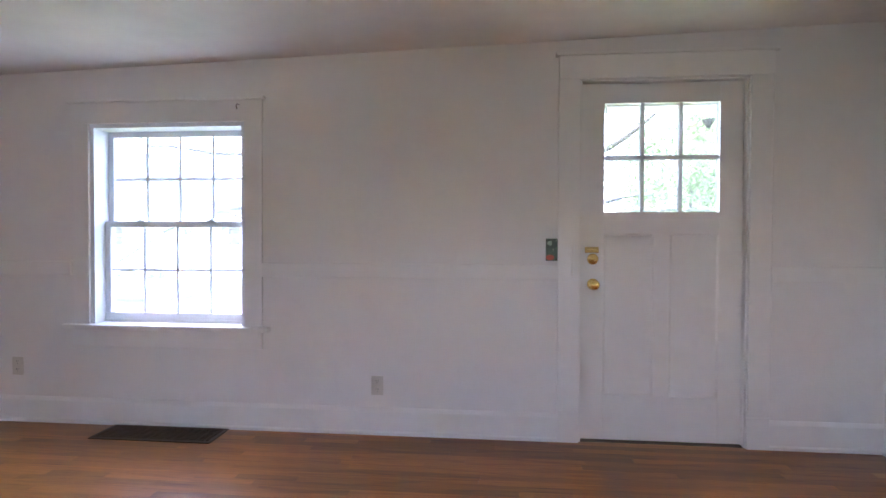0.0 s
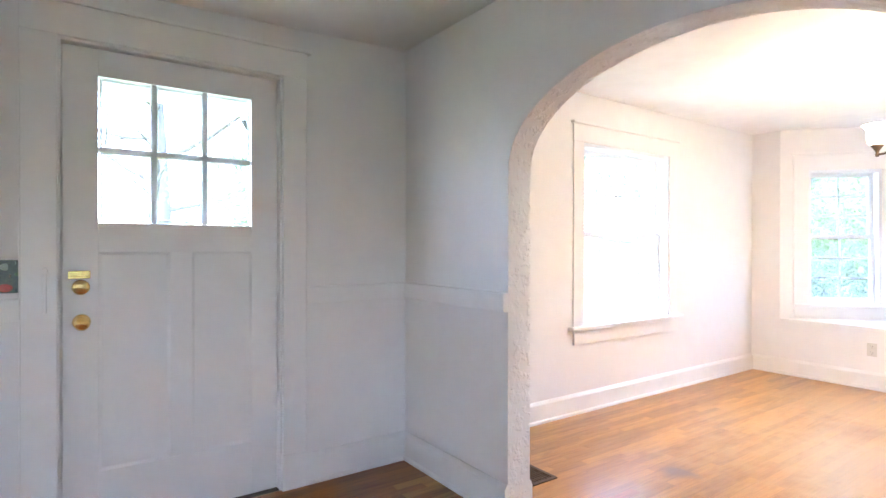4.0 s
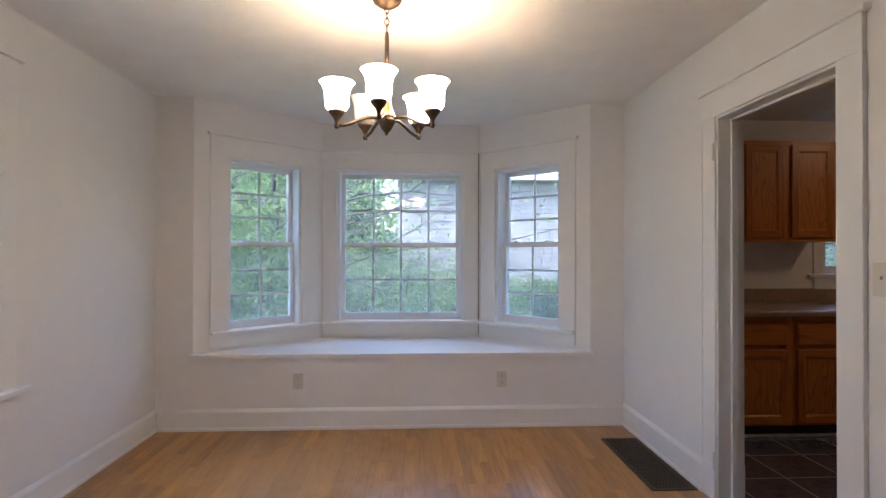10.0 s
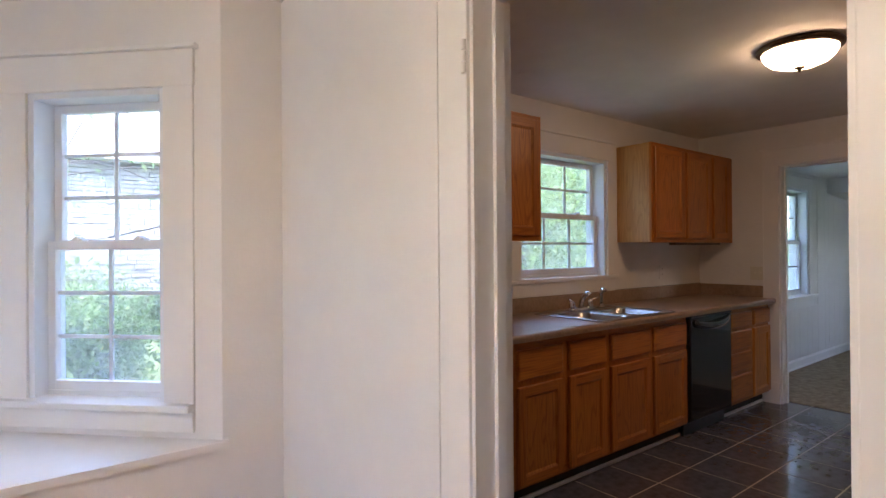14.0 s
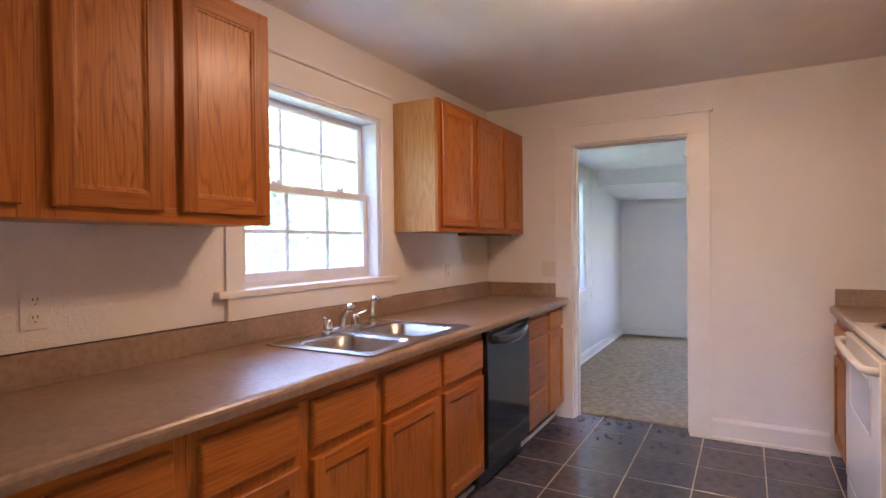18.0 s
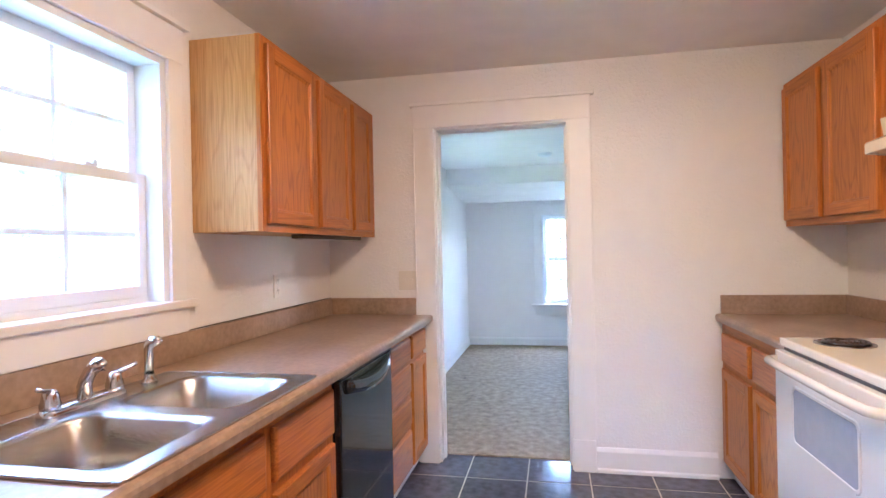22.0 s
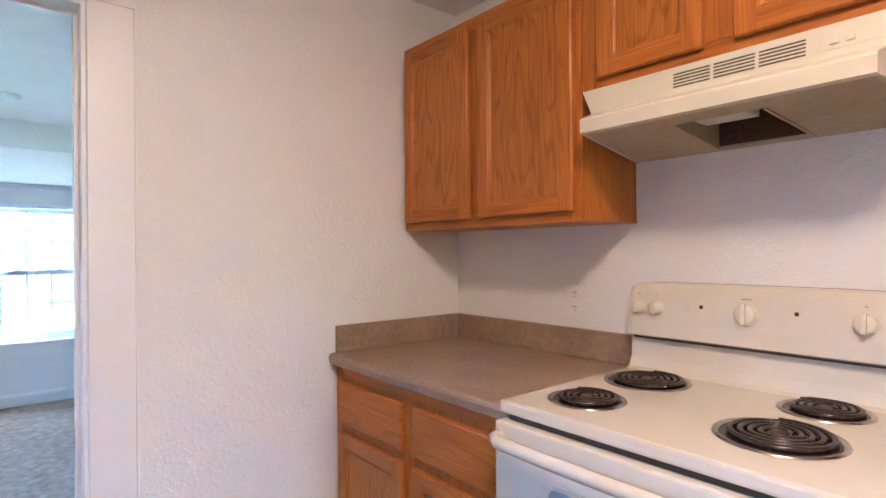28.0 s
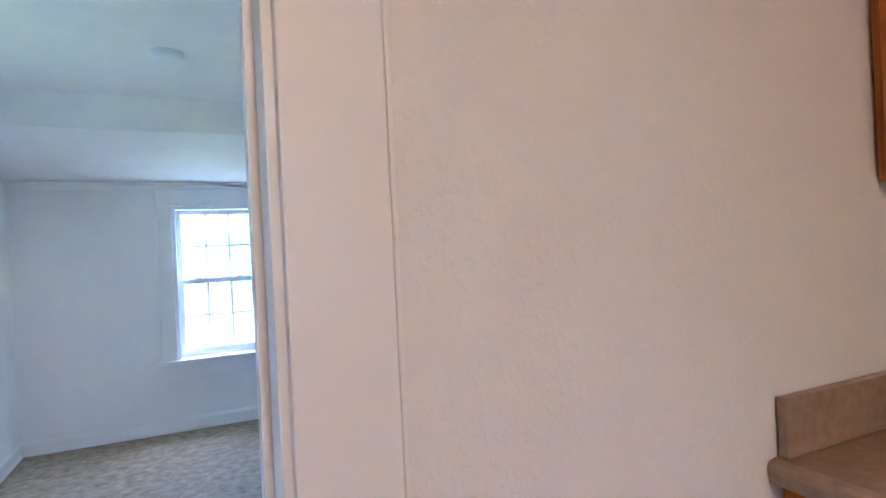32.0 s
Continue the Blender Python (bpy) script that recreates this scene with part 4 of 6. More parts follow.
# ---------------------------------------------------------------- kitchen cabinets
def cabinet_door(parent, u0, u1, z0, z1, rail=0.052):
    v = -0.020
    bm = bmesh.new()
    loft(bm, u0, u1, z0, z1, [(0, -0.001), (0, v + 0.004), (0.004, v), (rail - 0.003, v), (rail, v + 0.004)])
    bm.faces.ensure_lookup_table()
    bmesh.ops.delete(bm, geom=[bm.faces[-1]], context="FACES_ONLY")
    door = part("door", bm, oak_tall, parent)
    for a, b in ((z0, z0 + rail), (z1 - rail, z1)):
        blocks("rail", [((u0 + rail - 0.001, v - 0.0006, a + 0.003), (u1 - rail + 0.001, v + 0.006, b - 0.003))], oak_wide, door, bevel=0.001)
    bm = bmesh.new()
    loft(bm, u0 + rail - 0.003, u1 - rail + 0.003, z0 + rail - 0.003, z1 - rail + 0.003, [(0, v + 0.003), (0.006, v + 0.0035), (0.012, v + 0.009), (0.016, v + 0.0095)])
    part("panel", bm, oak_panel, door)


def cabinet_drawer(parent, u0, u1, z0, z1):
    bm = bmesh.new()
    loft(bm, u0, u1, z0, z1, [(0, -0.001), (0, -0.012), (0.0025, -0.0165), (0.007, -0.019), (0.013, -0.020), (0.015, -0.020)])
    part("drawer_front", bm, oak_wide, parent)


def cabinet(name, m, width, z0, z1, depth, doors, drawers, label, group, toe=False, sides=None, body_top=None):
    """A face-framed oak cabinet: carcass, frame, doors and drawer fronts, given in local u, z."""
    t = thing(name, m, label, "cabinet", group)
    blocks("carcass", [((0.0015, 0.0195, z0), (width - 0.0015, depth, body_top or z1))], sides or oak_tall, t)
    for a, b in ((0.0005, 0.042), (width - 0.042, width - 0.0005)):
        blocks("stile", [((a, 0.0, z0 - 0.002), (b, 0.02, z1 + 0.001))], oak_tall, t, bevel=0.0012)
    for a, b in ((z0 - 0.002, z0 + 0.042), (z1 - 0.042, z1 + 0.001)):
        blocks("rail", [((0.0425, 0.0003, a), (width - 0.0425, 0.02, b))], oak_wide, t, bevel=0.0012)
    blocks("centre_stile", [((0.0425, 0.0006, z0 + 0.0425), (width - 0.0425, 0.02, z1 - 0.0425))], oak_tall, t)
    for d in doors:
        cabinet_door(t, *d)
    for d in drawers:
        cabinet_drawer(t, *d)
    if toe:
        # toe board in near-black: the recess's shade is put into its colour
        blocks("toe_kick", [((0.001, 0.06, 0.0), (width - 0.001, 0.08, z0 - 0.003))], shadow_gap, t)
        blocks("shoe_strip", [((0.001, 0.048, 0.0), (width - 0.001, 0.0605, 0.022))], trim_paint, t, bevel=0.003)
    return t


E_FACE, W_FACE = 6.462, 4.765
EB, WB = "east base cabinets", "west base cabinets"


def east(y):
    return pose(E_FACE, y, 0, 0, 0, -90)


def west(y):
    return pose(W_FACE, y, 0, 0, 0, 90)


dz, tz = (0.115, 0.625), (0.66, 0.815)


def east_base(y0, y1, fronts, label, body_top=None):
    cabinet("base_cabinet", east(y0), y0 - y1, 0.1, 0.863, K_EAST - E_FACE - 0.002, [(y0 - a, y0 - b, *dz) for a, b in fronts], [(y0 - a, y0 - b, *tz) for a, b in fronts], label, EB, True, body_top=body_top)


east_base(0.508, -0.41, [(0.47, 0.075), (0.025, -0.37)], "honey oak base cabinet with two doors and two drawers")
east_base(-0.41, -1.215, [(-0.44, -0.79), (-0.85, -1.185)], "honey oak base cabinet with two doors and two drawers", 0.73)
east_base(-1.215, -2.145, [(-1.24, -1.66), (-1.71, -2.125)], "honey oak sink base cabinet under the steel sink", 0.73)
y0 = -2.787
cabinet("drawer_cabinet", east(y0), 0.418, 0.1, 0.863, K_EAST - E_FACE - 0.002, [], [(0.016, 0.392, 0.705, 0.82), (0.016, 0.392, 0.532, 0.676), (0.016, 0.392, 0.355, 0.50), (0.016, 0.392, 0.13, 0.322)], "honey oak four-drawer base cabinet beside the dishwasher", EB, True)
y0 = -3.205
cabinet("base_cabinet", east(y0), 0.358, 0.1, 0.863, K_EAST - E_FACE - 0.002, [(0.015, 0.332, 0.115, 0.675)], [(0.015, 0.332, 0.70, 0.825)], "narrow honey oak base cabinet by the doorway", EB, True)
cabinet("base_cabinet", west(-3.563), 0.915, 0.1, 0.874, W_FACE - K_WEST - 0.002, [(0.045, 0.455, *dz), (0.51, 0.885, *dz)], [(0.045, 0.455, *tz), (0.51, 0.885, *tz)], "honey oak corner base cabinet beside the stove", WB, True)
cabinet("base_cabinet", west(-1.855), 0.95, 0.1, 0.874, W_FACE - K_WEST - 0.002, [(0.045, 0.455, *dz), (0.51, 0.905, *dz)], [(0.045, 0.455, *tz), (0.51, 0.905, *tz)], "honey oak base cabinet on the far side of the stove", WB, True)
# wall cabinets
U_FACE_E, U_FACE_W, UZ = 6.764, 4.434, (1.388, 2.15)
EU, WU = "east wall cabinets", "west wall cabinets"


def upper_e(y0, y1, fronts, label):
    cabinet("wall_cabinet", pose(U_FACE_E, y0, 0, 0, 0, -90), y0 - y1, *UZ, K_EAST - U_FACE_E - 0.002, [(y0 - a, y0 - b, UZ[0] + 0.03, UZ[1] - 0.03) for a, b in fronts], [], label, EU, sides=oak_side)


upper_e(0.508, -0.225, [(0.47, 0.16), (0.11, -0.19)], "honey oak wall cabinet with two doors")
upper_e(-0.225, -0.98, [(-0.255, -0.555), (-0.615, -0.945)], "honey oak wall cabinet beside the kitchen window")
upper_e(-2.225, -3.15, [(-2.255, -2.685), (-2.735, -3.125)], "honey oak wall cabinet with a pale oak end panel")
upper_e(-3.15, -3.563, [(-3.18, -3.475)], "narrow honey oak wall cabinet in the corner")


def upper_w(y0, y1, z0, fronts, label):
    cabinet("wall_cabinet", pose(U_FACE_W, y0, 0, 0, 0, 90), y1 - y0, z0, UZ[1], U_FACE_W - K_WEST - 0.002, [(a - y0, b - y0, z0 + 0.03, UZ[1] - 0.03) for a, b in fronts], [], label, WU)


upper_w(-3.563, -2.66, UZ[0], [(-3.54, -3.15), (-3.095, -2.685)], "honey oak wall cabinet with two doors in the corner")
upper_w(-2.658, -1.872, 1.762, [(-2.60, -2.30), (-2.225, -1.91)], "short honey oak wall cabinet above the range hood")
upper_w(-1.87, -0.96, UZ[0], [(-1.83, -1.44), (-1.38, -1.0)], "honey oak wall cabinet past the range hood")


bar = thing("under_cabinet_light", pose(U_FACE_E, 0, 0), "slim dark light bar under the corner wall cabinets", "light bar")
blocks("body", [((0.03, -3.40, UZ[0] - 0.022), (0.085, -2.62, UZ[0] - 0.002))], dark_metal, bar, bevel=0.004)
blocks("lens", [((0.037, -3.38, UZ[0] - 0.027), (0.078, -2.64, UZ[0] - 0.0222))], white_plastic, bar, bevel=0.002)


# ---------------------------------------------------------------- worktops
def worktop(name, m, length, depth, label, hole=None, ends=(), zt=0.915):
    """A laminate worktop with a rounded front, a raised back splash, side splashes and a cut-out."""
    t = thing(name, m, label, "worktop")
    zb = zt - 0.04
    bm = bmesh.new()
    nose = [(0.04, zb), (0.004, zb)] + [(0.018 - 0.018 * math.cos(a), zt - 0.018 + 0.018 * math.sin(a)) for a in [0.15 * math.pi * k for k in range(3)]] + [(0.018, zt), (0.04, zt)]
    prism(bm, nose, length, Matrix(((0, 1, 0, 0), (1, 0, 0, 0), (0, 0, 1, 0), (0, 0, 0, 1))))
    part("front_edge", bm, laminate, t, "rounded laminate front edge")
    if hole:
        a, b, v0, v1 = hole
        spans = [((0, 0.04, zb), (a, depth, zt)), ((b, 0.04, zb), (length, depth, zt)), ((a, 0.04, zb), (b, v0, zt)), ((a, v1, zb), (b, depth, zt))]
    else:
        spans = [((0, 0.04, zb), (length, depth, zt))]
    blocks("top", spans, laminate, t)
    blocks("back_splash", [((0, depth - 0.02, zt + 0.0005), (length, depth - 0.001, zt + 0.103))], laminate, t, bevel=0.003)
    if hole:
        blocks("open_joint", [((0, depth - 0.004, zt + 0.1035), (length, depth - 0.0005, zt + 0.107))], shadow_gap, t)
    for side in ends:
        u = (0.001, 0.02) if side == 0 else (length - 0.02, length - 0.001)
        blocks("side_splash", [((u[0], 0.028, zt + 0.0005), (u[1], depth - 0.021, zt + 0.103))], laminate, t, bevel=0.003)
    return t


worktop("worktop", pose(6.398, 0.508, 0, 0, 0, -90), 0.508 + 3.564, K_EAST - 6.398 - 0.001, "long brown stone-patterned laminate worktop with back splash", (0.508 + 1.145, 0.508 + 1.905, 0.06, 0.46), (1,), 0.904)
worktop("worktop", pose(4.80, -3.564, 0, 0, 0, 90), 0.938, 4.80 - K_WEST - 0.001, "short brown laminate worktop in the corner by the stove", None, (0,))
worktop("worktop", pose(4.80, -1.860, 0, 0, 0, 90), 0.95, 4.80 - K_WEST - 0.001, "brown laminate worktop past the stove")


# ---------------------------------------------------------------- sink and tap
def rounded(cx, cy, hx, hy, r, z, n=6):
    pts = []
    for sx, sy, a0 in ((1, 1, 0), (-1, 1, 90), (-1, -1, 180), (1, -1, 270)):
        for k in range(n + 1):
            a = radians(a0 + 90 * k / n)
            pts.append((cx + sx * (hx - r) + r * math.cos(a), cy + sy * (hy - r) + r * math.sin(a), z))
    return pts


def skin(bm, loops, cap=True):
    rings = [[bm.verts.new(p) for p in loop] for loop in loops]
    for a, b in zip(rings, rings[1:]):
        n = len(a)
        for k in range(n):
            bm.faces.new((a[k], a[(k + 1) % n], b[(k + 1) % n], b[k]))
    if cap:
        bm.faces.new(rings[-1])


def sink():
    x0, x1, ya, yb = 6.42, 6.955, -1.93, -1.125
    t = thing("sink", pose(0, 0, 0), "stainless steel double-bowl drop-in sink", "sink")
    zt = 0.911
    bowls = [(-1.325, 0.165), (-1.72, 0.175)]
    bx0, bx1 = 6.462, 6.845
    edges = sorted([ya] + [y + s * h for y, h in bowls for s in (-1, 1)] + [yb])
    spans = [((x0, ya, 0.9045), (bx0, yb, zt)), ((bx1, ya, 0.9045), (x1, yb, zt))]
    for k in (0, 2, 4):
        spans.append(((bx0, edges[k], 0.9045), (bx1, edges[k + 1], zt)))
    rim = blocks("rim", spans, steel, t)
    bm = bmesh.new()
    tube(bm, rounded((x0 + x1) / 2, (ya + yb) / 2, (x1 - x0) / 2, (yb - ya) / 2, 0.03, 0.9075), 0.005, 8, True)
    part("rolled_edge", bm, steel, t, smooth=True)
    for y, h in bowls:
        cx, hx = (bx0 + bx1) / 2, (bx1 - bx0) / 2
        bm = bmesh.new()
        skin(bm, [rounded(cx, y, hx + 0.002, h + 0.002, 0.002, zt), rounded(cx, y, hx - 0.004, h - 0.004, 0.07, zt + 0.001), rounded(cx, y, hx - 0.014, h - 0.014, 0.07, zt - 0.012), rounded(cx, y, hx - 0.024, h - 0.024, 0.07, 0.80), rounded(cx, y, hx - 0.04, h - 0.04, 0.06, 0.762), rounded(cx, y, hx - 0.08, h - 0.08, 0.04, 0.752)])
        bowl = part("bowl", bm, steel, t, "brushed steel bowl", True)
        bm = bmesh.new()
        lathe(bm, [(0.0, 0.7545), (0.028, 0.7545), (0.042, 0.757), (0.046, 0.7525)], 24, Matrix.Translation((cx, y, 0)))
        part("drain", bm, chrome, bowl, smooth=True)


sink()


def tap():
    x, y = 6.895, -1.535
    t = thing("tap", pose(x, y, 0.911), "chrome two-handle kitchen tap on the sink", "tap")
    bm = bmesh.new()
    skin(bm, [rounded(0, 0, 0.028, 0.13, 0.027, 0.0), rounded(0, 0, 0.028, 0.13, 0.027, 0.012), rounded(0, 0, 0.02, 0.122, 0.019, 0.02)])
    part("base", bm, chrome, t, smooth=True)
    for s in (-1, 1):
        bm = bmesh.new()
        lathe(bm, [(0.024, 0.018), (0.024, 0.03), (0.02, 0.045), (0.018, 0.058), (0.012, 0.066), (0.0, 0.068)], 18, Matrix.Translation((0, s * 0.1, 0)))
        h = part("handle", bm, chrome, t, smooth=True)
        bm = bmesh.new()
        tube(bm, [(0, s * 0.1, 0.06), (-0.012, s * 0.118, 0.068), (-0.02, s * 0.14, 0.074), (-0.024, s * 0.155, 0.080)], [0.007, 0.006, 0.005, 0.006], 8)
        part("lever", bm, chrome, h, smooth=True)
    bm = bmesh.new()
    tube(bm, [(0, 0, 0.015), (0, 0, 0.05), (-0.008, 0.003, 0.066), (-0.028, 0.014, 0.085), (-0.062, 0.034, 0.108), (-0.09, 0.050, 0.122), (-0.103, 0.058, 0.122), (-0.106, 0.060, 0.106)], [0.018, 0.018, 0.018, 0.017, 0.017, 0.018, 0.018, 0.016], 14)
    part("spout", bm, chrome, t, smooth=True)
    s = thing("sprayer", pose(x + 0.005, -1.775, 0.911), "chrome side sprayer beside the kitchen tap", "sprayer")
    bm = bmesh.new()
    lathe(bm, [(0.0, 0.0), (0.024, 0.0), (0.022, 0.008), (0.015, 0.018), (0.015, 0.03)], 18)
    part("base", bm, chrome, s, smooth=True)
    bm = bmesh.new()
    tube(bm, [(0, 0, 0.02), (0, 0, 0.10), (-0.003, 0, 0.115), (-0.014, 0, 0.128), (-0.03, 0, 0.13), (-0.038, 0, 0.122)], [0.013, 0.014, 0.016, 0.017, 0.016, 0.012], 14)
    part("head", bm, chrome, s, smooth=True)


tap()


# ---------------------------------------------------------------- dishwasher
def dishwasher():
    t = thing("dishwasher", pose(E_FACE, -2.148, 0, 0, 0, -90), "glossy black built-in dishwasher under the worktop", "dishwasher")
    w = 0.637
    blocks("body", [((0.006, 0.0, 0.1), (w - 0.006, 0.58, 0.872))], black_gloss, t)
    blocks("door_panel", [((0.008, -0.030, 0.115), (w - 0.008, -0.001, 0.835))], black_gloss, t, bevel=0.005)
    blocks("control_panel", [((0.008, -0.034, 0.838), (w - 0.008, -0.001, 0.868))], black_iron, t, bevel=0.006)
    bm = bmesh.new()
    rows = []
    for k in range(13):
        f = k / 12 * 2 - 1
        out, low = 0.030 * (1 - f * f), 0.745 + 0.030 * f * f
        u = w / 2 + f * (w / 2 - 0.055)
        rows.append([bm.verts.new(p) for p in ((u, -0.030, low + 0.055), (u, -0.040 - out, low + 0.05), (u, -0.046 - out, low + 0.03), (u, -0.040 - out, low + 0.006), (u, -0.030, low))])
    for one, two in zip(rows, rows[1:]):
        for k in range(5):
            bm.faces.new((one[k], one[(k + 1) % 5], two[(k + 1) % 5], two[k]))
    bm.faces.new(rows[0])
    bm.faces.new(rows[-1][::-1])
    part("handle", bm, black_gloss, t, "wide curved black grip", True)
    blocks("kick_plate", [((0.01, 0.03, 0.0), (w - 0.01, 0.05, 0.098))], black_iron, t)


dishwasher()


# ---------------------------------------------------------------- stove
ring_metal = material("drip_ring", (0.50, 0.49, 0.48), 0.22, 1.0, vary=0.08, scale=20)
faded_print = material("faded_print", (0.20, 0.18, 0.15), 0.6, vary=0.1)
burnt = material("burnt_enamel", (0.032, 0.021, 0.018), 0.26, vary=0.25, scale=30)


def stove():
    m = pose(4.812, -2.63, 0.022, 0, 0, 90)
    t = thing("stove", m, "cream enamel electric stove with four black coil burners", "stove")
    w, d = 0.755, 0.655
    blocks("body", [((0.004, 0.02, 0.05), (w - 0.004, d - 0.03, 0.876))], enamel, t)
    blocks("cooktop", [((0, -0.012, 0.884), (w, d - 0.04, 0.915))], enamel, t, bevel=0.008)
    blocks("vent_slot", [((0.03, -0.006, 0.872), (w - 0.03, 0.03, 0.886))], black_iron, t)
    # lip from cooktop up to the back guard
    bm = bmesh.new()
    prism(bm, [(0.535, 0.913), (0.56, 0.921), (0.574, 0.95), (0.578, 1.015), (0.578, 1.02), (0.64, 1.02), (0.64, 0.9)], w - 0.01, Matrix(((0, 1, 0, 0.005), (1, 0, 0, 0), (0, 0, 1, 0), (0, 0, 0, 1))))
    part("riser", bm, enamel, t)
    bm = bmesh.new()
    profile = [(0.570, 1.013), (0.562, 1.018), (0.563, 1.06), (0.576, 1.152), (0.582, 1.166), (0.590, 1.175), (0.604, 1.18), (0.64, 1.18), (0.65, 1.17), (0.65, 1.013)]
    ends = [(-0.006, 0.03, 0.012), (-0.002, 0.016, 0.004), (0.012, 0.007, 0.0), (0.05, 0.003, 0.0), (0.2, 0.0, 0.0), (w - 0.2, 0.0, 0.0), (w - 0.05, 0.003, 0.0), (w - 0.012, 0.007, 0.0), (w - 0.004, 0.016, 0.004), (w, 0.03, 0.012)]
    rings = [[bm.verts.new((u, v + back * (0.65 - v) / 0.09, z - drop * (z - 0.998) / 0.2)) for v, z in profile] for u, drop, back in ends]
    for one, two in zip(rings, rings[1:]):
        for k in range(len(profile)):
            n = (k + 1) % len(profile)
            bm.faces.new((one[k], one[n], two[n], two[k]))
    bm.faces.new(rings[0])
    bm.faces.new(rings[-1][::-1])
    bmesh.ops.recalc_face_normals(bm, faces=bm.faces)
    blocks("open_joint", [((0.02, 0.5605, 1.0095), (w - 0.004, 0.574, 1.0135))], shadow_gap, t)
    guard = part("back_guard", bm, enamel, t, "cream control panel")
    tilt = pose(0, 0, 0, 82, 0, 0)
    for u, r in ((0.034, 0.021), (0.092, 0.021), (0.345, 0.029), (0.602, 0.024), (0.678, 0.024)):
        here = Matrix.Translation((u, 0.5705, 1.104)) @ tilt
        bm = bmesh.new()
        lathe(bm, [(r + 0.004, 0.0), (r, 0.004), (r * 0.92, 0.016), (r * 0.8, 0.02), (0.0, 0.021)], 22, here)
        k = part("knob", bm, enamel, guard, smooth=True)
        bm = bmesh.new()
        box(bm, (-0.005, -r * 0.95, 0.012), (0.005, r * 0.95, 0.030), 0.002)
        bmesh.ops.transform(bm, matrix=here, verts=bm.verts)
        part("grip", bm, enamel, k)
        half = 0.012 if 0.3 < u < 0.4 else 0.003
        blocks("mark", [((u - half, 0.5725, 1.143), (u + half, 0.577, 1.145)), ((u - 0.004, 0.5645, 1.067), (u + 0.004, 0.568, 1.0683))], faded_print, guard)
    for u in (0.225, 0.462):
        bm = bmesh.new()
        lathe(bm, [(0.0, 0.003), (0.005, 0.003), (0.006, 0.0)], 12, Matrix.Translation((u, 0.572, 1.115)) @ tilt)
        lamp = part("indicator", bm, black_iron, guard)
        blocks("mark", [((u - 0.016, 0.5735, 1.132), (u + 0.016, 0.577, 1.1335))], faded_print, guard)
    blocks("mark", [((0.175, 0.568, 1.10), (0.19, 0.5735, 1.13))], white_plastic, guard)
    for cu, cv, r in ((0.145, 0.145, 0.074), (0.145, 0.42, 0.094), (0.545, 0.20, 0.096), (0.55, 0.46, 0.074)):
        here = Matrix.Translation((cu, cv, 0.915))
        bm = bmesh.new()
        lathe(bm, [(r + 0.020, 0.0005), (r + 0.018, 0.004), (r + 0.012, 0.0045), (r + 0.006, 0.001), (r + 0.001, -0.003), (r * 0.5, -0.010), (0.0, -0.010)], 36, here)
        pan = part("drip_pan", bm, ring_metal, t, "chrome drip pan ring", True)
        bm = bmesh.new()
        lathe(bm, [(r + 0.006, 0.0022), (r * 0.9, 0.0008), (0.0, 0.0006)], 30, here)
        part("pan_well", bm, burnt, pan)
        turns, pts = (4.3 if r > 0.09 else 3.4), []
        steps = int(turns * 22)
        for i in range(steps + 1):
            a, q = 2 * math.pi * turns * i / steps, 0.02 + (r - 0.020) * i / steps
            pts.append((cu + q * math.cos(a), cv + q * math.sin(a), 0.9225))
        bm = bmesh.new()
        tube(bm, pts, 0.0064, 7)
        coil = part("coil", bm, burnt, t, "black spiral heating coil", True)
        bm = bmesh.new()
        lathe(bm, [(0.0, 0.012), (0.014, 0.012), (0.017, 0.006), (0.017, 0.0)], 16, here)
        part("hub", bm, dark_metal, coil)
        for j in range(3):
            a = radians(40 + 120 * j)
            bm = bmesh.new()
            tube(bm, [(cu, cv, 0.9185), (cu + (r - 0.006) * math.cos(a), cv + (r - 0.006) * math.sin(a), 0.9185)], 0.003, 6)
            part("support", bm, black_iron, coil)
    # oven door with its window and handle
    door = blocks("oven_door", [((0.004, -0.03, 0.215), (w - 0.004, 0.018, 0.870))], enamel, t, bevel=0.006)
    bm = bmesh.new()
    skin(bm, [[(p[0], -0.0305, p[1]) for p in rounded(w / 2, 0.665, hx, hz, rr, 0)] and [(q[0], v, q[1]) for q in rounded(w / 2, 0.665, hx, hz, rr, 0)] for hx, hz, rr, v in ((0.222, 0.107, 0.03, -0.0302), (0.219, 0.104, 0.028, -0.034), (0.211, 0.096, 0.022, -0.034), (0.207, 0.092, 0.02, -0.0312))], cap=False)
    part("window_trim", bm, enamel, door)
    bm = bmesh.new()
    verts = [bm.verts.new((q[0], -0.0318, q[1])) for q in rounded(w / 2, 0.665, 0.209, 0.094, 0.02, 0)]
    bm.faces.new(verts)
    part("oven_window", bm, material("oven_glass", (0.32, 0.345, 0.36), 0.08, vary=0.04, coat=0.6), door, "grey glass oven window")
    bm = bmesh.new()
    tube(bm, [(0.02, -0.028, 0.835), (0.026, -0.052, 0.835), (0.05, -0.068, 0.835), (0.2, -0.074, 0.835), (w - 0.2, -0.074, 0.835), (w - 0.05, -0.068, 0.835), (w - 0.026, -0.052, 0.835), (w - 0.02, -0.028, 0.835)], 0.0155, 12)
    part("handle", bm, enamel, door, "cream bar handle", True)
    blocks("storage_drawer", [((0.004, -0.026, 0.065), (w - 0.004, 0.018, 0.205))], enamel, t, bevel=0.006)
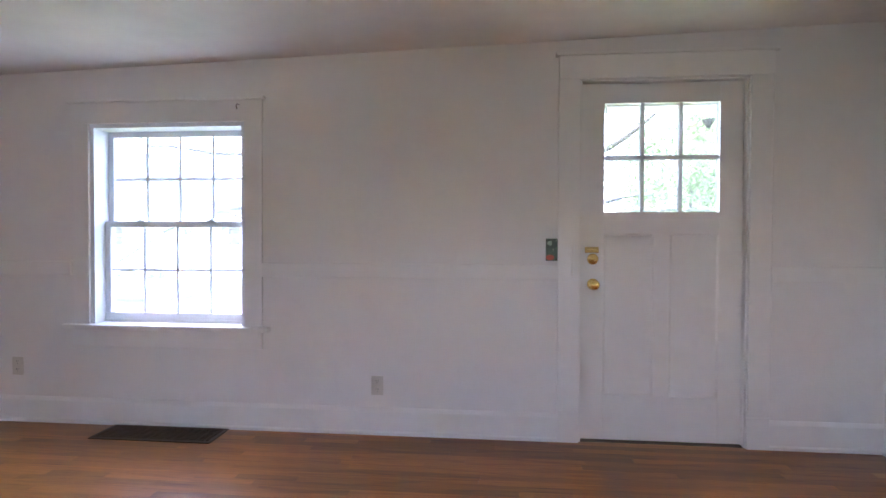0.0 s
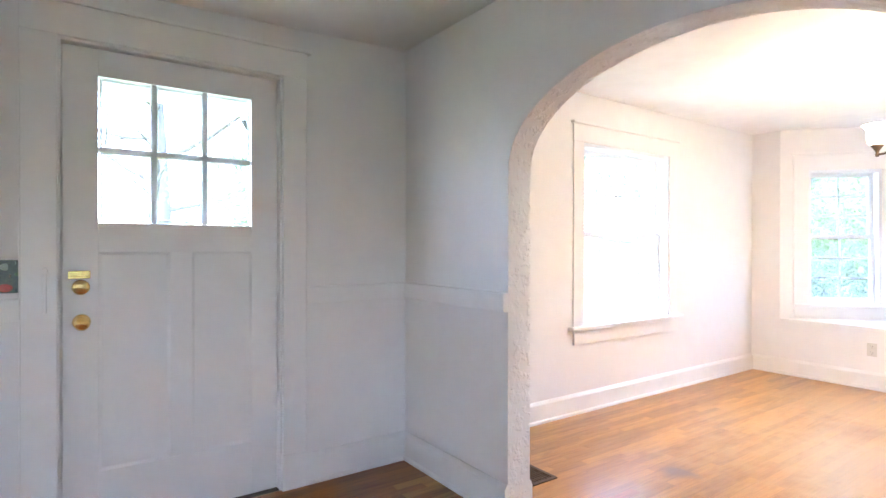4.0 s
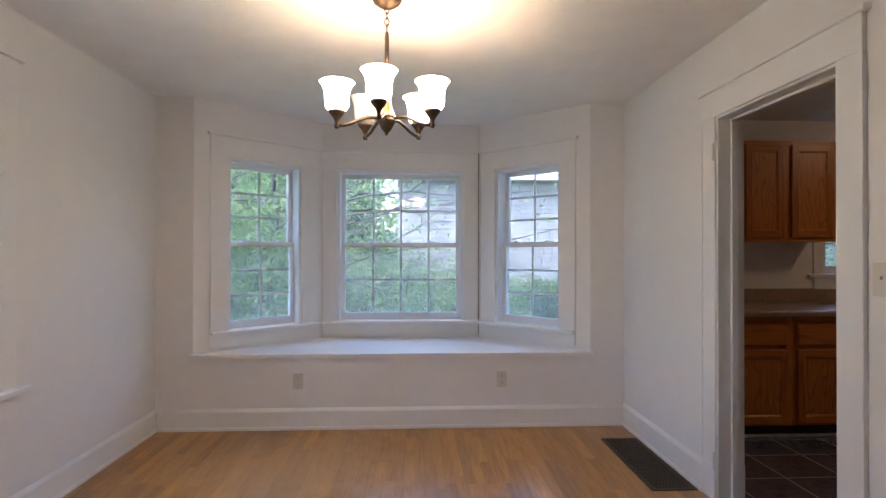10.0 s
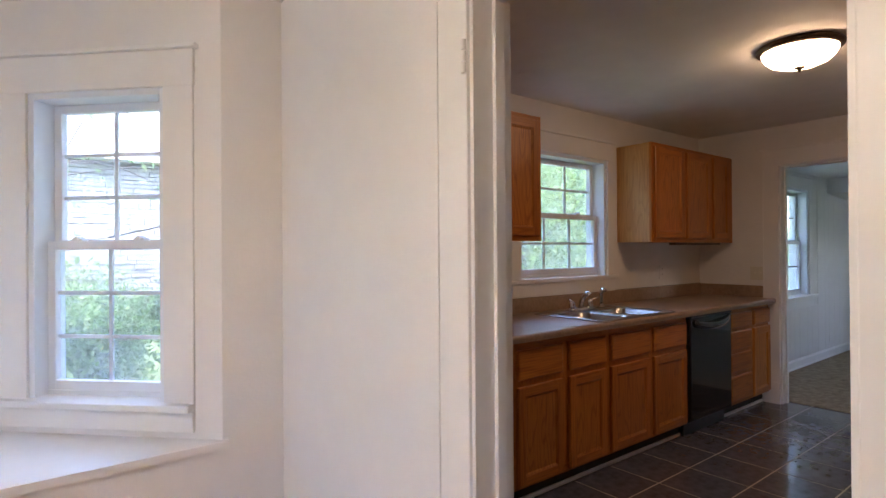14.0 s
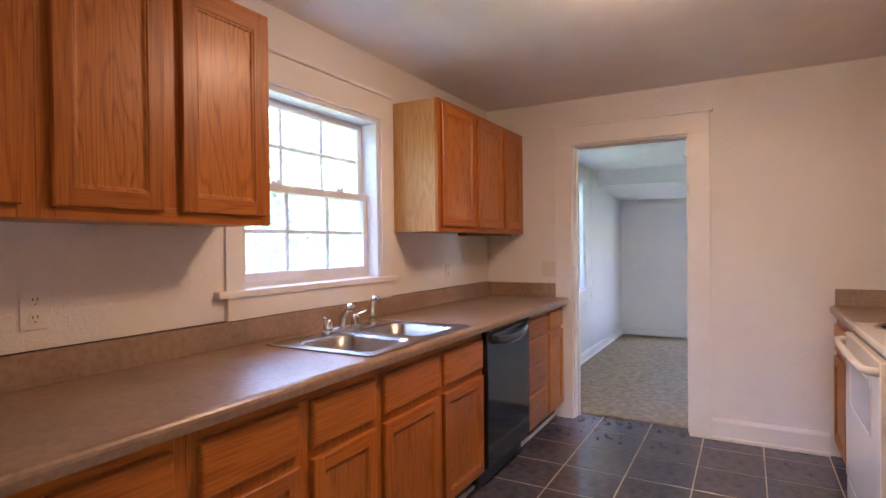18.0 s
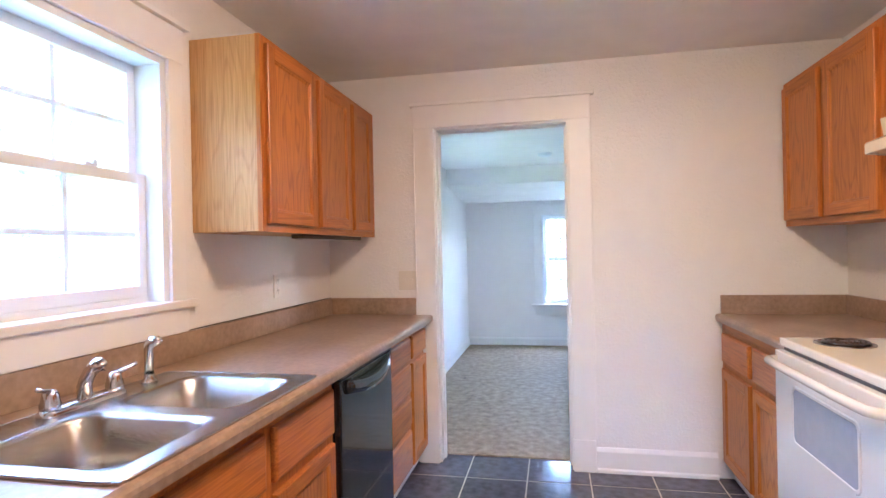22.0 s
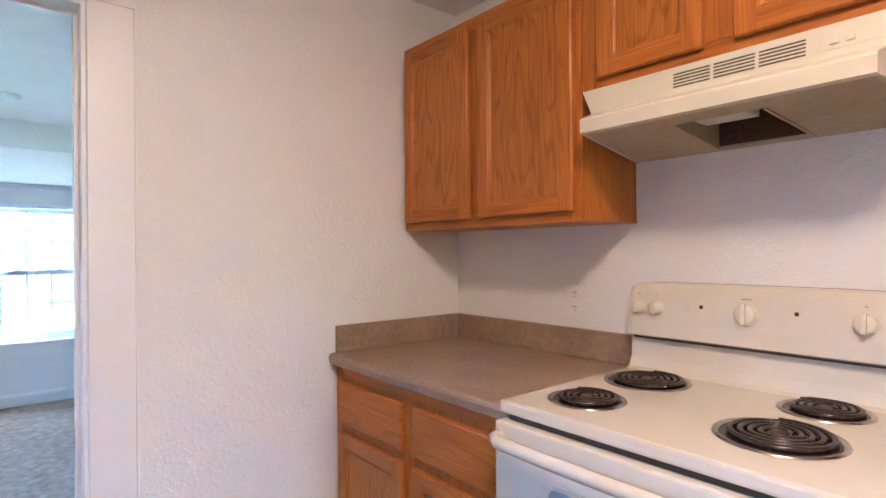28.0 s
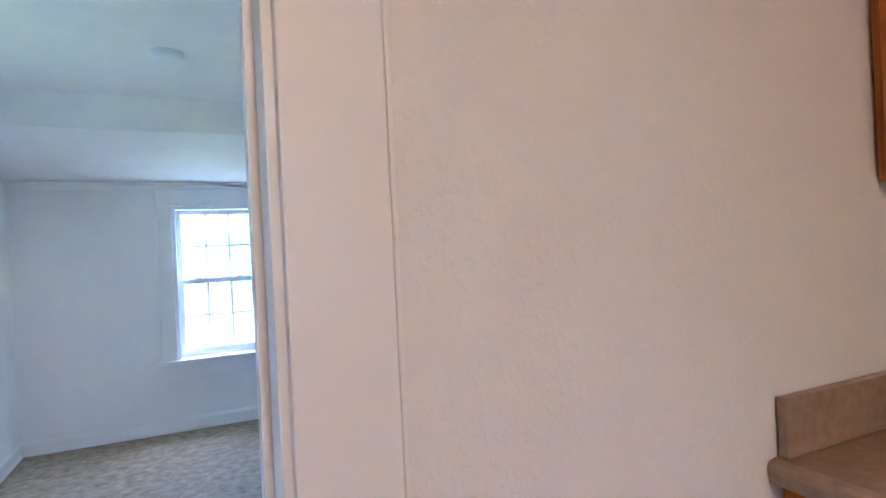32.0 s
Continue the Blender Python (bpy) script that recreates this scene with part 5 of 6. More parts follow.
    for u in (0.05, w - 0.08):
        for vv in (0.06, 0.55):
            blocks("foot", [((u, vv, -0.022), (u + 0.03, vv + 0.03, 0.052))], black_iron, t)


stove()


# ---------------------------------------------------------------- range hood
def range_hood():
    t = thing("range_hood", pose(K_WEST + 0.001, -2.655, 0, 0, 0, 90), "cream enamel range hood under the short cabinet", "range hood")
    w = 0.775
    to = Matrix(((0, 1, 0, 0), (-1, 0, 0, 0), (0, 0, 1, 0), (0, 0, 0, 1)))
    front = [(0.315, 1.757), (0.322, 1.757), (0.328, 1.688), (0.392, 1.662), (0.396, 1.655), (0.396, 1.622), (0.384, 1.618), (0.384, 1.65), (0.32, 1.678), (0.314, 1.69)]
    bm = bmesh.new()
    prism(bm, front, w, to)
    shell = part("front_shell", bm, enamel, t)
    side = [(0.0, 1.757), (0.32, 1.757), (0.326, 1.688), (0.392, 1.66), (0.392, 1.62), (0.0, 1.583)]
    for u in (0.0, w - 0.012):
        bm = bmesh.new()
        prism(bm, side, 0.012, Matrix.Translation((u, 0, 0)) @ to)
        part("side_shell", bm, enamel, t)
    blocks("top_shell", [((0.012, -0.32, 1.745), (w - 0.012, 0.0, 1.757))], enamel, t)
    def pan(u0, u1, v0, v1):
        low = [(v, 1.586 + 0.094 * v) for v in (v0, v1)]
        bm = bmesh.new()
        prism(bm, [low[0], low[1], (v1, low[1][1] + 0.006), (v0, low[0][1] + 0.006)], u1 - u0, Matrix.Translation((u0, 0, 0)) @ to)
        part("inner_pan", bm, dark_hood, t, "dull yellowed underside of the hood")
    pan(0.012, 0.27, 0.002, 0.383)
    pan(0.51, w - 0.012, 0.002, 0.383)
    pan(0.27, 0.51, 0.002, 0.03)
    pan(0.27, 0.51, 0.31, 0.383)
    blocks("filter_well", [((0.27, -0.31, 1.68), (0.51, -0.03, 1.685)), ((0.274, -0.034, 1.595), (0.506, -0.03, 1.684)), ((0.274, -0.31, 1.62), (0.506, -0.306, 1.684))], dark_metal, t)
    for u in (0.266, 0.506):
        bm = bmesh.new()
        prism(bm, [(0.03, 1.586), (0.31, 1.612), (0.31, 1.684), (0.03, 1.684)], 0.008, Matrix.Translation((u, 0, 0)) @ to)
        part("well_side", bm, dark_hood, t)
    blocks("lamp_cover", [((0.31, -0.30, 1.622), (0.45, -0.20, 1.679))], white_plastic, t, "yellowed plastic lamp cover", 0.006)
    for g in range(3):
        for k in range(5):
            u, z = 0.287 + g * 0.104, 1.704 + k * 0.008
            v = -(0.328 - (z - 1.688) * 0.087)
            blocks("vent_slot", [((u, v - 0.0012, z), (u + 0.095, v + 0.004, z + 0.0035))], slot_brown, shell)
    blocks("switch_panel", [((0.62, -0.3275, 1.703), (0.765, -0.32, 1.738))], enamel, shell, "", 0.002)
    blocks("maker_plate", [((0.73, -0.329, 1.717), (0.755, -0.326, 1.724))], white_plastic, shell, "", 0.001)
    for u in (0.635, 0.665):
        blocks("rocker", [((u, -0.333, 1.713), (u + 0.016, -0.327, 1.725))], enamel, shell, "", 0.002)
    # seen from above the hood narrows towards its front
    for ob in [o for child in t.children for o in (child, *child.children)]:
        for vert in ob.data.vertices:
            vert.co.x = w / 2 + (vert.co.x - w / 2) * (1 + (0.40 if vert.co.z < 1.7 else 0.15) * vert.co.y)


slot_brown = material("vent_brown", (0.10, 0.08, 0.05), 0.7, vary=0.1)
dark_hood = material("hood_underside", (0.44, 0.36, 0.22), 0.5, vary=0.1, scale=10)
range_hood()
bm = bmesh.new()
lathe(bm, [(0.0, H_ROOM - 0.032), (0.04, H_ROOM - 0.03), (0.062, H_ROOM - 0.02), (0.066, H_ROOM)], 28, Matrix.Translation((5.73, -5.50, 0)))
tagged(part("smoke_alarm", bm, vinyl, smooth=True), "small round white alarm on the far room ceiling", "smoke alarm")
leaf_litter = material("dry_leaf", (0.10, 0.06, 0.035), 0.8, vary=0.2)
for x, y, turn, size in ((5.37, 1.65, 20, 0.022), (5.40, 1.18, 75, 0.016), (5.05, 1.42, 140, 0.010)):
    bm = bmesh.new()
    rows = [[bm.verts.new((size * (k - 3) / 3, w * size * 0.4 * (1 - ((k - 3) / 3.2) ** 2), 0.002 + size * 0.3 * w * w + 0.002 * (k % 2))) for w in (-1, -0.4, 0.4, 1)] for k in range(7)]
    for one, two in zip(rows, rows[1:]):
        for k in range(3):
            bm.faces.new((one[k], one[k + 1], two[k + 1], two[k]))
    bmesh.ops.solidify(bm, geom=list(bm.faces), thickness=0.0012)
    litter = part("dried_leaf", bm, leaf_litter)
    litter.matrix_world = pose(x, y, 0.001, 0, 0, turn)
    tagged(litter, "small curled dry leaf on the oak floor", "leaf", "dry leaves")
# small details: hinges left on the doorway, and a round patch on the kitchen ceiling
for z in (0.21, 1.83):
    bm = bmesh.new()
    for k in range(3):
        bmesh.ops.create_cone(bm, segments=10, radius1=0.007, radius2=0.007, depth=0.026, cap_ends=True, matrix=Matrix.Translation((KD[1] + 0.0, SOUTH + 0.021, z + (k - 1) * 0.03)))
    box(bm, (KD[1] - 0.004, SOUTH + 0.008, z - 0.045), (KD[1] + 0.004, SOUTH + 0.017, z + 0.045))
    tagged(part("hinge", bm, trim_paint), "old painted-over door hinge on the casing", "hinge")
bm = bmesh.new()
lathe(bm, [(0.0, H_KITCHEN - 0.004), (0.06, H_KITCHEN - 0.004), (0.065, H_KITCHEN)], 24, Matrix.Translation((6.75, -0.85, 0)))
tagged(part("ceiling_patch", bm, ceiling_paint), "small round painted plate on the kitchen ceiling", "ceiling plate")


# ---------------------------------------------------------------- outdoors
GROUND, STREET = -0.55, -1.5   # the front lawn falls towards the street


def ground_at(y):
    return GROUND + (STREET - GROUND) * min(max((y - 7.0) / 8.0, 0.0), 1.0)


def foliage(name, light, dark):
    """Leaf blades that let some light through, differing by island."""
    m = material(name, light, 0.5, vary=0.2, scale=2, second=dark)
    nodes, links = m.node_tree.nodes, m.node_tree.links
    p, out = nodes["Principled BSDF"], nodes["Material Output"]
    thin, mix, geo, hsv = (nodes.new("ShaderNode" + k) for k in ("BsdfTranslucent", "MixShader", "NewGeometry", "HueSaturation"))
    source = p.inputs["Base Color"].links[0].from_socket
    val = nodes.new("ShaderNodeMapRange")
    val.inputs["To Min"].default_value, val.inputs["To Max"].default_value = 0.7, 1.35
    links.new(geo.outputs["Random Per Island"], val.inputs[0])
    links.new(val.outputs[0], hsv.inputs["Value"])
    links.new(source, hsv.inputs["Color"])
    links.new(hsv.outputs[0], p.inputs["Base Color"])
    links.new(hsv.outputs[0], thin.inputs[0])
    mix.inputs[0].default_value = 0.58
    links.new(p.outputs[0], mix.inputs[1])
    links.new(thin.outputs[0], mix.inputs[2])
    links.new(mix.outputs[0], out.inputs[0])
    return m


leaf_green = foliage("leaves", (0.095, 0.165, 0.045), (0.05, 0.10, 0.03))
leaf_light = foliage("young_leaves", (0.175, 0.245, 0.10), (0.10, 0.165, 0.06))
bark = material("bark", (0.050, 0.044, 0.038), 0.9, vary=0.3, scale=6, bump=1.0, bump_scale=20)
lawn = material("lawn", (0.066, 0.094, 0.028), 0.9, vary=0.2, scale=1.2, second=(0.046, 0.068, 0.021), bump=0.8, bump_scale=40)
bm = bmesh.new()
xs, ys = (-900, WEST_END, BAY, 900), (-900, ROOM_S, FRONT, 7.0, 15.0, 900)
spots = [[bm.verts.new((x, y, ground_at(y))) for x in xs] for y in ys]
for j in range(len(ys) - 1):
    for i in range(len(xs) - 1):
        if (i, j) != (1, 1):   # the house stands here
            bm.faces.new((spots[j][i], spots[j][i + 1], spots[j + 1][i + 1], spots[j + 1][i]))
tagged(part("ground", bm, lawn), "mown green lawn round the house", "ground", kind="structure")
asphalt = material("asphalt", (0.08, 0.078, 0.075), 0.9, vary=0.2, scale=3, bump=0.5, bump_scale=80)
tagged(blocks("road", [((-200, 18.0, STREET + 0.001), (200, 25.5, STREET + 0.012))], asphalt), "pale asphalt street beyond the lawn", "road", kind="structure")
tagged(blocks("pavement", [((-200, 15.4, STREET + 0.001), (200, 16.6, STREET + 0.03))], material("concrete", (0.22, 0.215, 0.20), 0.9, vary=0.1, scale=3)), "concrete pavement along the street", "pavement", kind="structure")
brick_m = material("brick", (0.10, 0.058, 0.050), 0.85, vary=0.3, scale=10, bump=0.6, bump_scale=40)
for u, tag in ((DW[1], "e"),):
    s = 1 if tag == "e" else -1
    tagged(blocks("brick_jamb", [((u, FRONT + 0.201, 0.5), (u + s * 0.22, FRONT + 0.265, 2.3))], brick_m), "red brick window jamb outside the wall", "wall", kind="structure")


def leaves(points, count, size, seed, spread, origin):
    """Small leaf blades scattered round points, clear of the house, as one mesh's vertices and faces."""
    rng = np.random.default_rng(seed)
    pts = np.asarray(points, float)
    base = pts[rng.integers(0, len(pts), count)] + rng.normal(0, 1, (count, 3)) * spread
    place = base + np.asarray(origin)
    clear = (place[:, 0] > BAY + 0.6) | (place[:, 1] > FRONT + 0.8) | (place[:, 1] < ROOM_S - 0.8) | (place[:, 0] < WEST_END - 0.8)
    base = base[clear]
    count = len(base)
    a = rng.normal(0, 1, (count, 3))
    a /= np.linalg.norm(a, axis=1, keepdims=True)
    b = np.cross(a, rng.normal(0, 1, (count, 3)))
    b /= np.linalg.norm(b, axis=1, keepdims=True)
    s = size * rng.uniform(0.6, 1.4, (count, 1))
    quad = np.stack([base - a * s, base + b * s * 0.45, base + a * s, base - b * s * 0.45], 1).reshape(-1, 3)
    return quad.tolist(), np.arange(count * 4).reshape(-1, 4).tolist()


def leafy(name, points, count, size, seed, spread, mat, parent=None):
    verts, faces = leaves(points, count, size, seed, spread, parent.location)
    me = bpy.data.meshes.new(name)
    me.from_pydata(verts, [], faces)
    me.materials.append(mat)
    ob = new(name, me)
    ob.parent = parent
    return ob


def tree(x, y, height, lean, seed, mat, label, count=3500, low=0.35, size=0.09, spread=0.35, reach=1.0, bias=(0.0, 0.0), rise=(0.15, 0.6), girth=0.014):
    rng = random.Random(seed)
    t = thing("tree", pose(x, y, ground_at(y)), label, "tree", "garden trees")
    r0 = height * girth
    trunk = [(lean[0] * k / 6 + rng.uniform(-0.05, 0.05), lean[1] * k / 6 + rng.uniform(-0.05, 0.05), height * 0.8 * k / 6 - 0.05) for k in range(7)]
    bm = bmesh.new()
    tube(bm, trunk, [r0 * (1.25 - 0.16 * k) for k in range(7)], 10)
    part("trunk", bm, bark, t, smooth=True)
    tips = []
    bm = bmesh.new()
    for k in range(11):
        f = low + (0.95 - low) * k / 10
        i = min(int(f * 6), 5)
        p = Vector(trunk[i]).lerp(Vector(trunk[i + 1]), f * 6 - i)
        ang = k * 2.4 + rng.uniform(-0.4, 0.4)
        length = reach * height * (0.42 - 0.22 * f) * rng.uniform(0.8, 1.25)
        out = Vector((math.cos(ang) + bias[0], math.sin(ang) + bias[1], rng.uniform(*rise))).normalized()
        line, q = [p], p
        for j in range(5):
            out = (out + Vector((rng.uniform(-0.3, 0.3), rng.uniform(-0.3, 0.3), rng.uniform(-0.2, 0.2)))).normalized()
            q = q + out * length / 5
            line.append(q)
            if j > 0:
                tips.append(tuple(q))
                twig = (out + Vector((rng.uniform(-0.9, 0.9), rng.uniform(-0.9, 0.9), rng.uniform(-0.3, 0.5)))).normalized()
                e = q + twig * length * 0.35
                tube(bm, [q, q.lerp(e, 0.5) + Vector((0, 0, 0.03)), e], [r0 * 0.14, r0 * 0.1, r0 * 0.05], 5)
                tips += [tuple(e), tuple(q.lerp(e, 0.6))]
        tube(bm, line, [r0 * (0.42 - 0.065 * j) for j in range(6)], 7)
    part("limbs", bm, bark, t, smooth=True)
    leafy("crown", tips, int(count * 3.4), size * 0.85, seed, spread, mat, t)
    return t


tree(11.2, 6.8, 6.5, (-0.6, -1.2), 3, leaf_light, "spreading young-leaved tree outside the bay window", 520, 0.35, 0.05, 0.17, 1.25, (0.0, 0.0), (0.0, 0.4), 0.018)
tree(13.5, 9.0, 8.0, (0.3, 0.2), 5, leaf_green, "dense leafy tree beyond the bay window", 3000, 0.42, 0.06, 0.3, 1.1, (0.0, 0.0), (0.0, 0.45), 0.016)
tree(11.8, 13.2, 8.0, (0.3, 0.2), 6, leaf_light, "leafy tree on the lawn with level limbs", 3200, 0.35, 0.055, 0.20, 1.3, (0.0, 0.0), (-0.05, 0.3), 0.018)
tree(11.5, 16.0, 9.0, (-0.4, -0.3), 7, leaf_light, "spreading tree on the front lawn", 2300, 0.33, 0.06, 0.24, 1.4, (0.0, 0.0), (-0.05, 0.3), 0.018)
tree(16.0, 24.0, 9.0, (0.2, 0.1), 8, leaf_green, "tall tree across the street", 3000, 0.3, 0.13, 0.6)
tree(9.0, 26.0, 9.0, (0.2, 0.1), 9, leaf_light, "tall tree across the street", 5500, 0.1, 0.13, 0.6)
tree(3.15, 17.0, 11.0, (-0.2, 0.1), 10, leaf_light, "thin-leaved tree before the front door", 500, 0.2, 0.07, 0.3, girth=0.022)
tree(-3.2, 9.2, 7.5, (0.2, 0.2), 11, leaf_light, "half-bare tree in the front garden", 600, 0.3, 0.06, 0.25, 1.15, (-0.8, 0.0), (-0.05, 0.4))
tree(13.5, -8.0, 5.5, (0.1, 0.2), 12, leaf_light, "leafy tree behind the kitchen", 4500, 0.08, 0.07, 0.6)
tree(11.0, -13.5, 4.2, (0.1, 0.2), 13, leaf_light, "small leafy tree behind the kitchen", 4000, 0.08, 0.07, 0.6)
tree(17.5, -13.5, 6.0, (0.1, 0.2), 14, leaf_green, "leafy tree behind the kitchen", 4000, 0.08, 0.12, 0.6)
tree(3.0, -26.0, 4.5, (0.1, 0.2), 15, leaf_light, "tree beyond the back lawn", 5000, 0.1, 0.12, 0.6)
tree(8.0, -28.0, 5.0, (0.1, 0.2), 16, leaf_light, "tree beyond the back lawn", 5000, 0.1, 0.12, 0.6)


tree(11.9, 4.65, 5.6, (0.1, -0.1), 41, leaf_light, "low spreading tree with dark limbs outside the bay", 420, 0.2, 0.05, 0.26, 1.6, (-0.1, -1.2), (0.0, 0.8), 0.012)
tree(12.0, 4.3, 4.6, (0.0, -0.3), 49, leaf_light, "low tree with dark limbs and sparse young leaves outside the bay", 150, 0.3, 0.05, 0.25, 2.3, (0.0, -1.6), (0.2, 1.0), 0.013)
tree(13.4, 6.3, 5.4, (0.1, -0.2), 43, leaf_light, "low spreading tree with dark bare limbs outside the bay", 260, 0.22, 0.05, 0.25, 1.9, (-0.1, -1.2), (0.1, 0.8), 0.012)
tree(13.6, 6.4, 7.0, (0.3, 0.4), 42, leaf_light, "leafy tree beyond the bay window", 2200, 0.1, 0.07, 0.5)
tree(19.0, 14.0, 11.0, (0.2, 0.2), 44, leaf_light, "tall leafy tree beside the lawn", 3500, 0.25, 0.09, 0.4, 1.2, (0.0, 0.0), (0.0, 0.35), 0.016)
tree(14.5, 30.0, 11.0, (0.2, 0.2), 45, leaf_light, "tall leafy tree across the street", 4000, 0.12, 0.13, 0.7)
tree(24.0, 26.0, 12.0, (0.2, 0.2), 46, leaf_green, "tall leafy tree across the street", 2600, 0.3, 0.13, 0.7)
tree(29.0, 8.0, 10.0, (0.2, 0.2), 51, leaf_light, "tall leafy tree beyond the neighbour's garden", 9000, 0.03, 0.2, 1.1)
tree(27.0, 12.5, 10.0, (0.2, 0.2), 52, leaf_green, "tall leafy tree beyond the neighbour's garden", 4500, 0.22, 0.17, 0.8)
tree(32.0, 6.5, 10.0, (0.2, 0.2), 53, leaf_light, "tall leafy tree beyond the neighbour's garden", 8000, 0.03, 0.16, 1.0)
tree(25.0, 9.5, 11.0, (0.2, 0.2), 47, leaf_green, "tall tree behind the stone house", 5000, 0.2, 0.11, 0.6)
tree(22.0, -18.0, 8.0, (0.2, 0.2), 48, leaf_light, "tall leafy tree behind the kitchen", 9000, 0.05, 0.11, 0.8)


def bush(x, y, w, h, seed, mat, label, count=2600):
    rng = random.Random(seed)
    t = thing("bush", pose(x, y, ground_at(y)), label, "bush", "garden bushes")
    bm = bmesh.new()
    pts = []
    for k in range(14):
        a, r = rng.uniform(0, 6.28), rng.uniform(0.1, 0.5) * w
        e = Vector((r * math.cos(a), r * math.sin(a), h * rng.uniform(0.45, 0.95)))
        tube(bm, [(e.x * 0.15, e.y * 0.15, -0.05), tuple(e * 0.5), tuple(e)], [0.015, 0.01, 0.005], 5)
        pts += [tuple(e), tuple(e * 0.75), tuple(e * 0.5), (e.x, e.y, e.z * 0.35), (e.x, e.y, e.z * 0.6)]
    part("stems", bm, bark, t)
    leafy("foliage", pts, int(count * 3.4), 0.05, seed, 0.16 * h, mat, t)


for n, (x, y, w, h) in enumerate([(17.4, 4.7, 2.8, 1.8), (17.8, 2.7, 2.8, 1.75), (17.5, 0.9, 2.3, 1.4), (17.8, -1.3, 2.3, 1.0), (16.6, 6.8, 2.9, 1.7), (12.6, 6.9, 2.2, 1.9), (20.5, 16.5, 3.2, 2.2), (10.9, 4.95, 1.5, 2.7), (13.2, 2.9, 2.6, 1.55), (13.6, 0.7, 1.8, 1.1)]):
    bush(x, y, w, h, 30 + n, leaf_green if n % 2 else leaf_light, "dense green garden shrub", 3000)


# ---------------------------------------------------------------- neighbours
def stone_house():
    """The neighbour's house: courses of rough grey stone, eaves, roof and a window."""
    x, y0, y1, top = 20.0, -12.0, 2.8, 3.6
    t = thing("stone_house", pose(x, 0, GROUND), "neighbouring house of pale grey coursed stone", "house", kind="structure")
    stone = material("field_stone", (0.225, 0.225, 0.22), 0.85, vary=0.22, scale=5, bump=0.8, bump_scale=14)
    blocks("wall", [((0.06, y0, 0), (8.0, y1 - 0.06, top - GROUND))], material("mortar", (0.12, 0.12, 0.12), 0.95, vary=0.1), t)
    rng = random.Random(4)
    bm = bmesh.new()
    z = 0.02
    while z < top - GROUND - 0.12:
        h = rng.uniform(0.08, 0.15)
        y = y0 + rng.uniform(-0.2, 0.1)
        while y < y1:
            w = rng.uniform(0.25, 0.75)
            if not (-4.2 < y + w / 2 < -2.9 and 1.2 < z + h / 2 < 2.6):
                d = rng.uniform(0.0, 0.045)
                box(bm, (d, max(y, y0), z + 0.012), (0.1, min(y + w - 0.018, y1), z + h - 0.004))
            y += w
        z += h
    part("stone_courses", bm, stone, t)
    blocks("fascia", [((-0.45, y0 - 0.1, top - GROUND), (-0.41, y1 + 0.04, top - GROUND + 0.2))], trim_paint, t)
    blocks("soffit", [((-0.42, y0 - 0.1, top - GROUND), (0.1, y1 + 0.04, top - GROUND + 0.03))], trim_paint, t)
    bm = bmesh.new()
    prism(bm, [(-0.5, top - GROUND + 0.16), (4.0, top - GROUND + 2.6), (8.5, top - GROUND + 0.16)], y1 - y0 + 0.2, Matrix(((1, 0, 0, 0), (0, 1, 0, y0 - 0.15), (0, 0, 1, 0), (0, 0, 0, 1))))
    part("roof", bm, material("grey_shingle", (0.22, 0.22, 0.22), 0.9, vary=0.2, scale=8), t)
    w = blocks("window", [((0.03, -4.15, 1.25), (0.09, -2.95, 1.33)), ((0.03, -4.15, 2.47), (0.09, -2.95, 2.55)), ((0.03, -4.15, 1.33), (0.09, -4.07, 2.47)), ((0.03, -3.03, 1.33), (0.09, -2.95, 2.47)), ((0.03, -3.58, 1.33), (0.09, -3.52, 2.47))], trim_paint, t)
    blocks("pane", [((0.055, -4.07, 1.33), (0.06, -3.03, 2.47))], black_gloss, w)


stone_house()


def porch():
    """A shallow porch roof over the front door, with a small dark lamp under it."""
    t = thing("porch_roof", pose(0, 0, 0), "white boarded porch roof over the front door", "porch", kind="structure")
    blocks("ceiling", [((-0.3, FRONT + 0.2, 2.66), (3.2, 6.3, 2.71))], trim_paint, t)
    blocks("beam", [((-0.3, 6.16, 2.43), (3.2, 6.3, 2.66))], trim_paint, t, bevel=0.005)
    for u in (-0.28, 3.06):
        blocks("post", [((u, 6.17, GROUND), (u + 0.12, 6.29, 2.43))], trim_paint, t, bevel=0.005)
    lamp = thing("porch_lamp", pose(1.86, 4.66, 1.955), "small dark metal porch lamp on a thin rod", "lamp")
    bm = bmesh.new()
    lathe(bm, [(0.0, 0.0), (0.012, 0.0), (0.042, 0.05), (0.044, 0.056), (0.0, 0.062)], 18)
    part("shade", bm, black_iron, lamp, smooth=True)
    bm = bmesh.new()
    tube(bm, [(0, 0, 0.06), (0, 0, 0.4), (0, 0, 0.705)], [0.0035, 0.0035, 0.0035], 8)
    part("rod", bm, trim_paint, lamp)


porch()


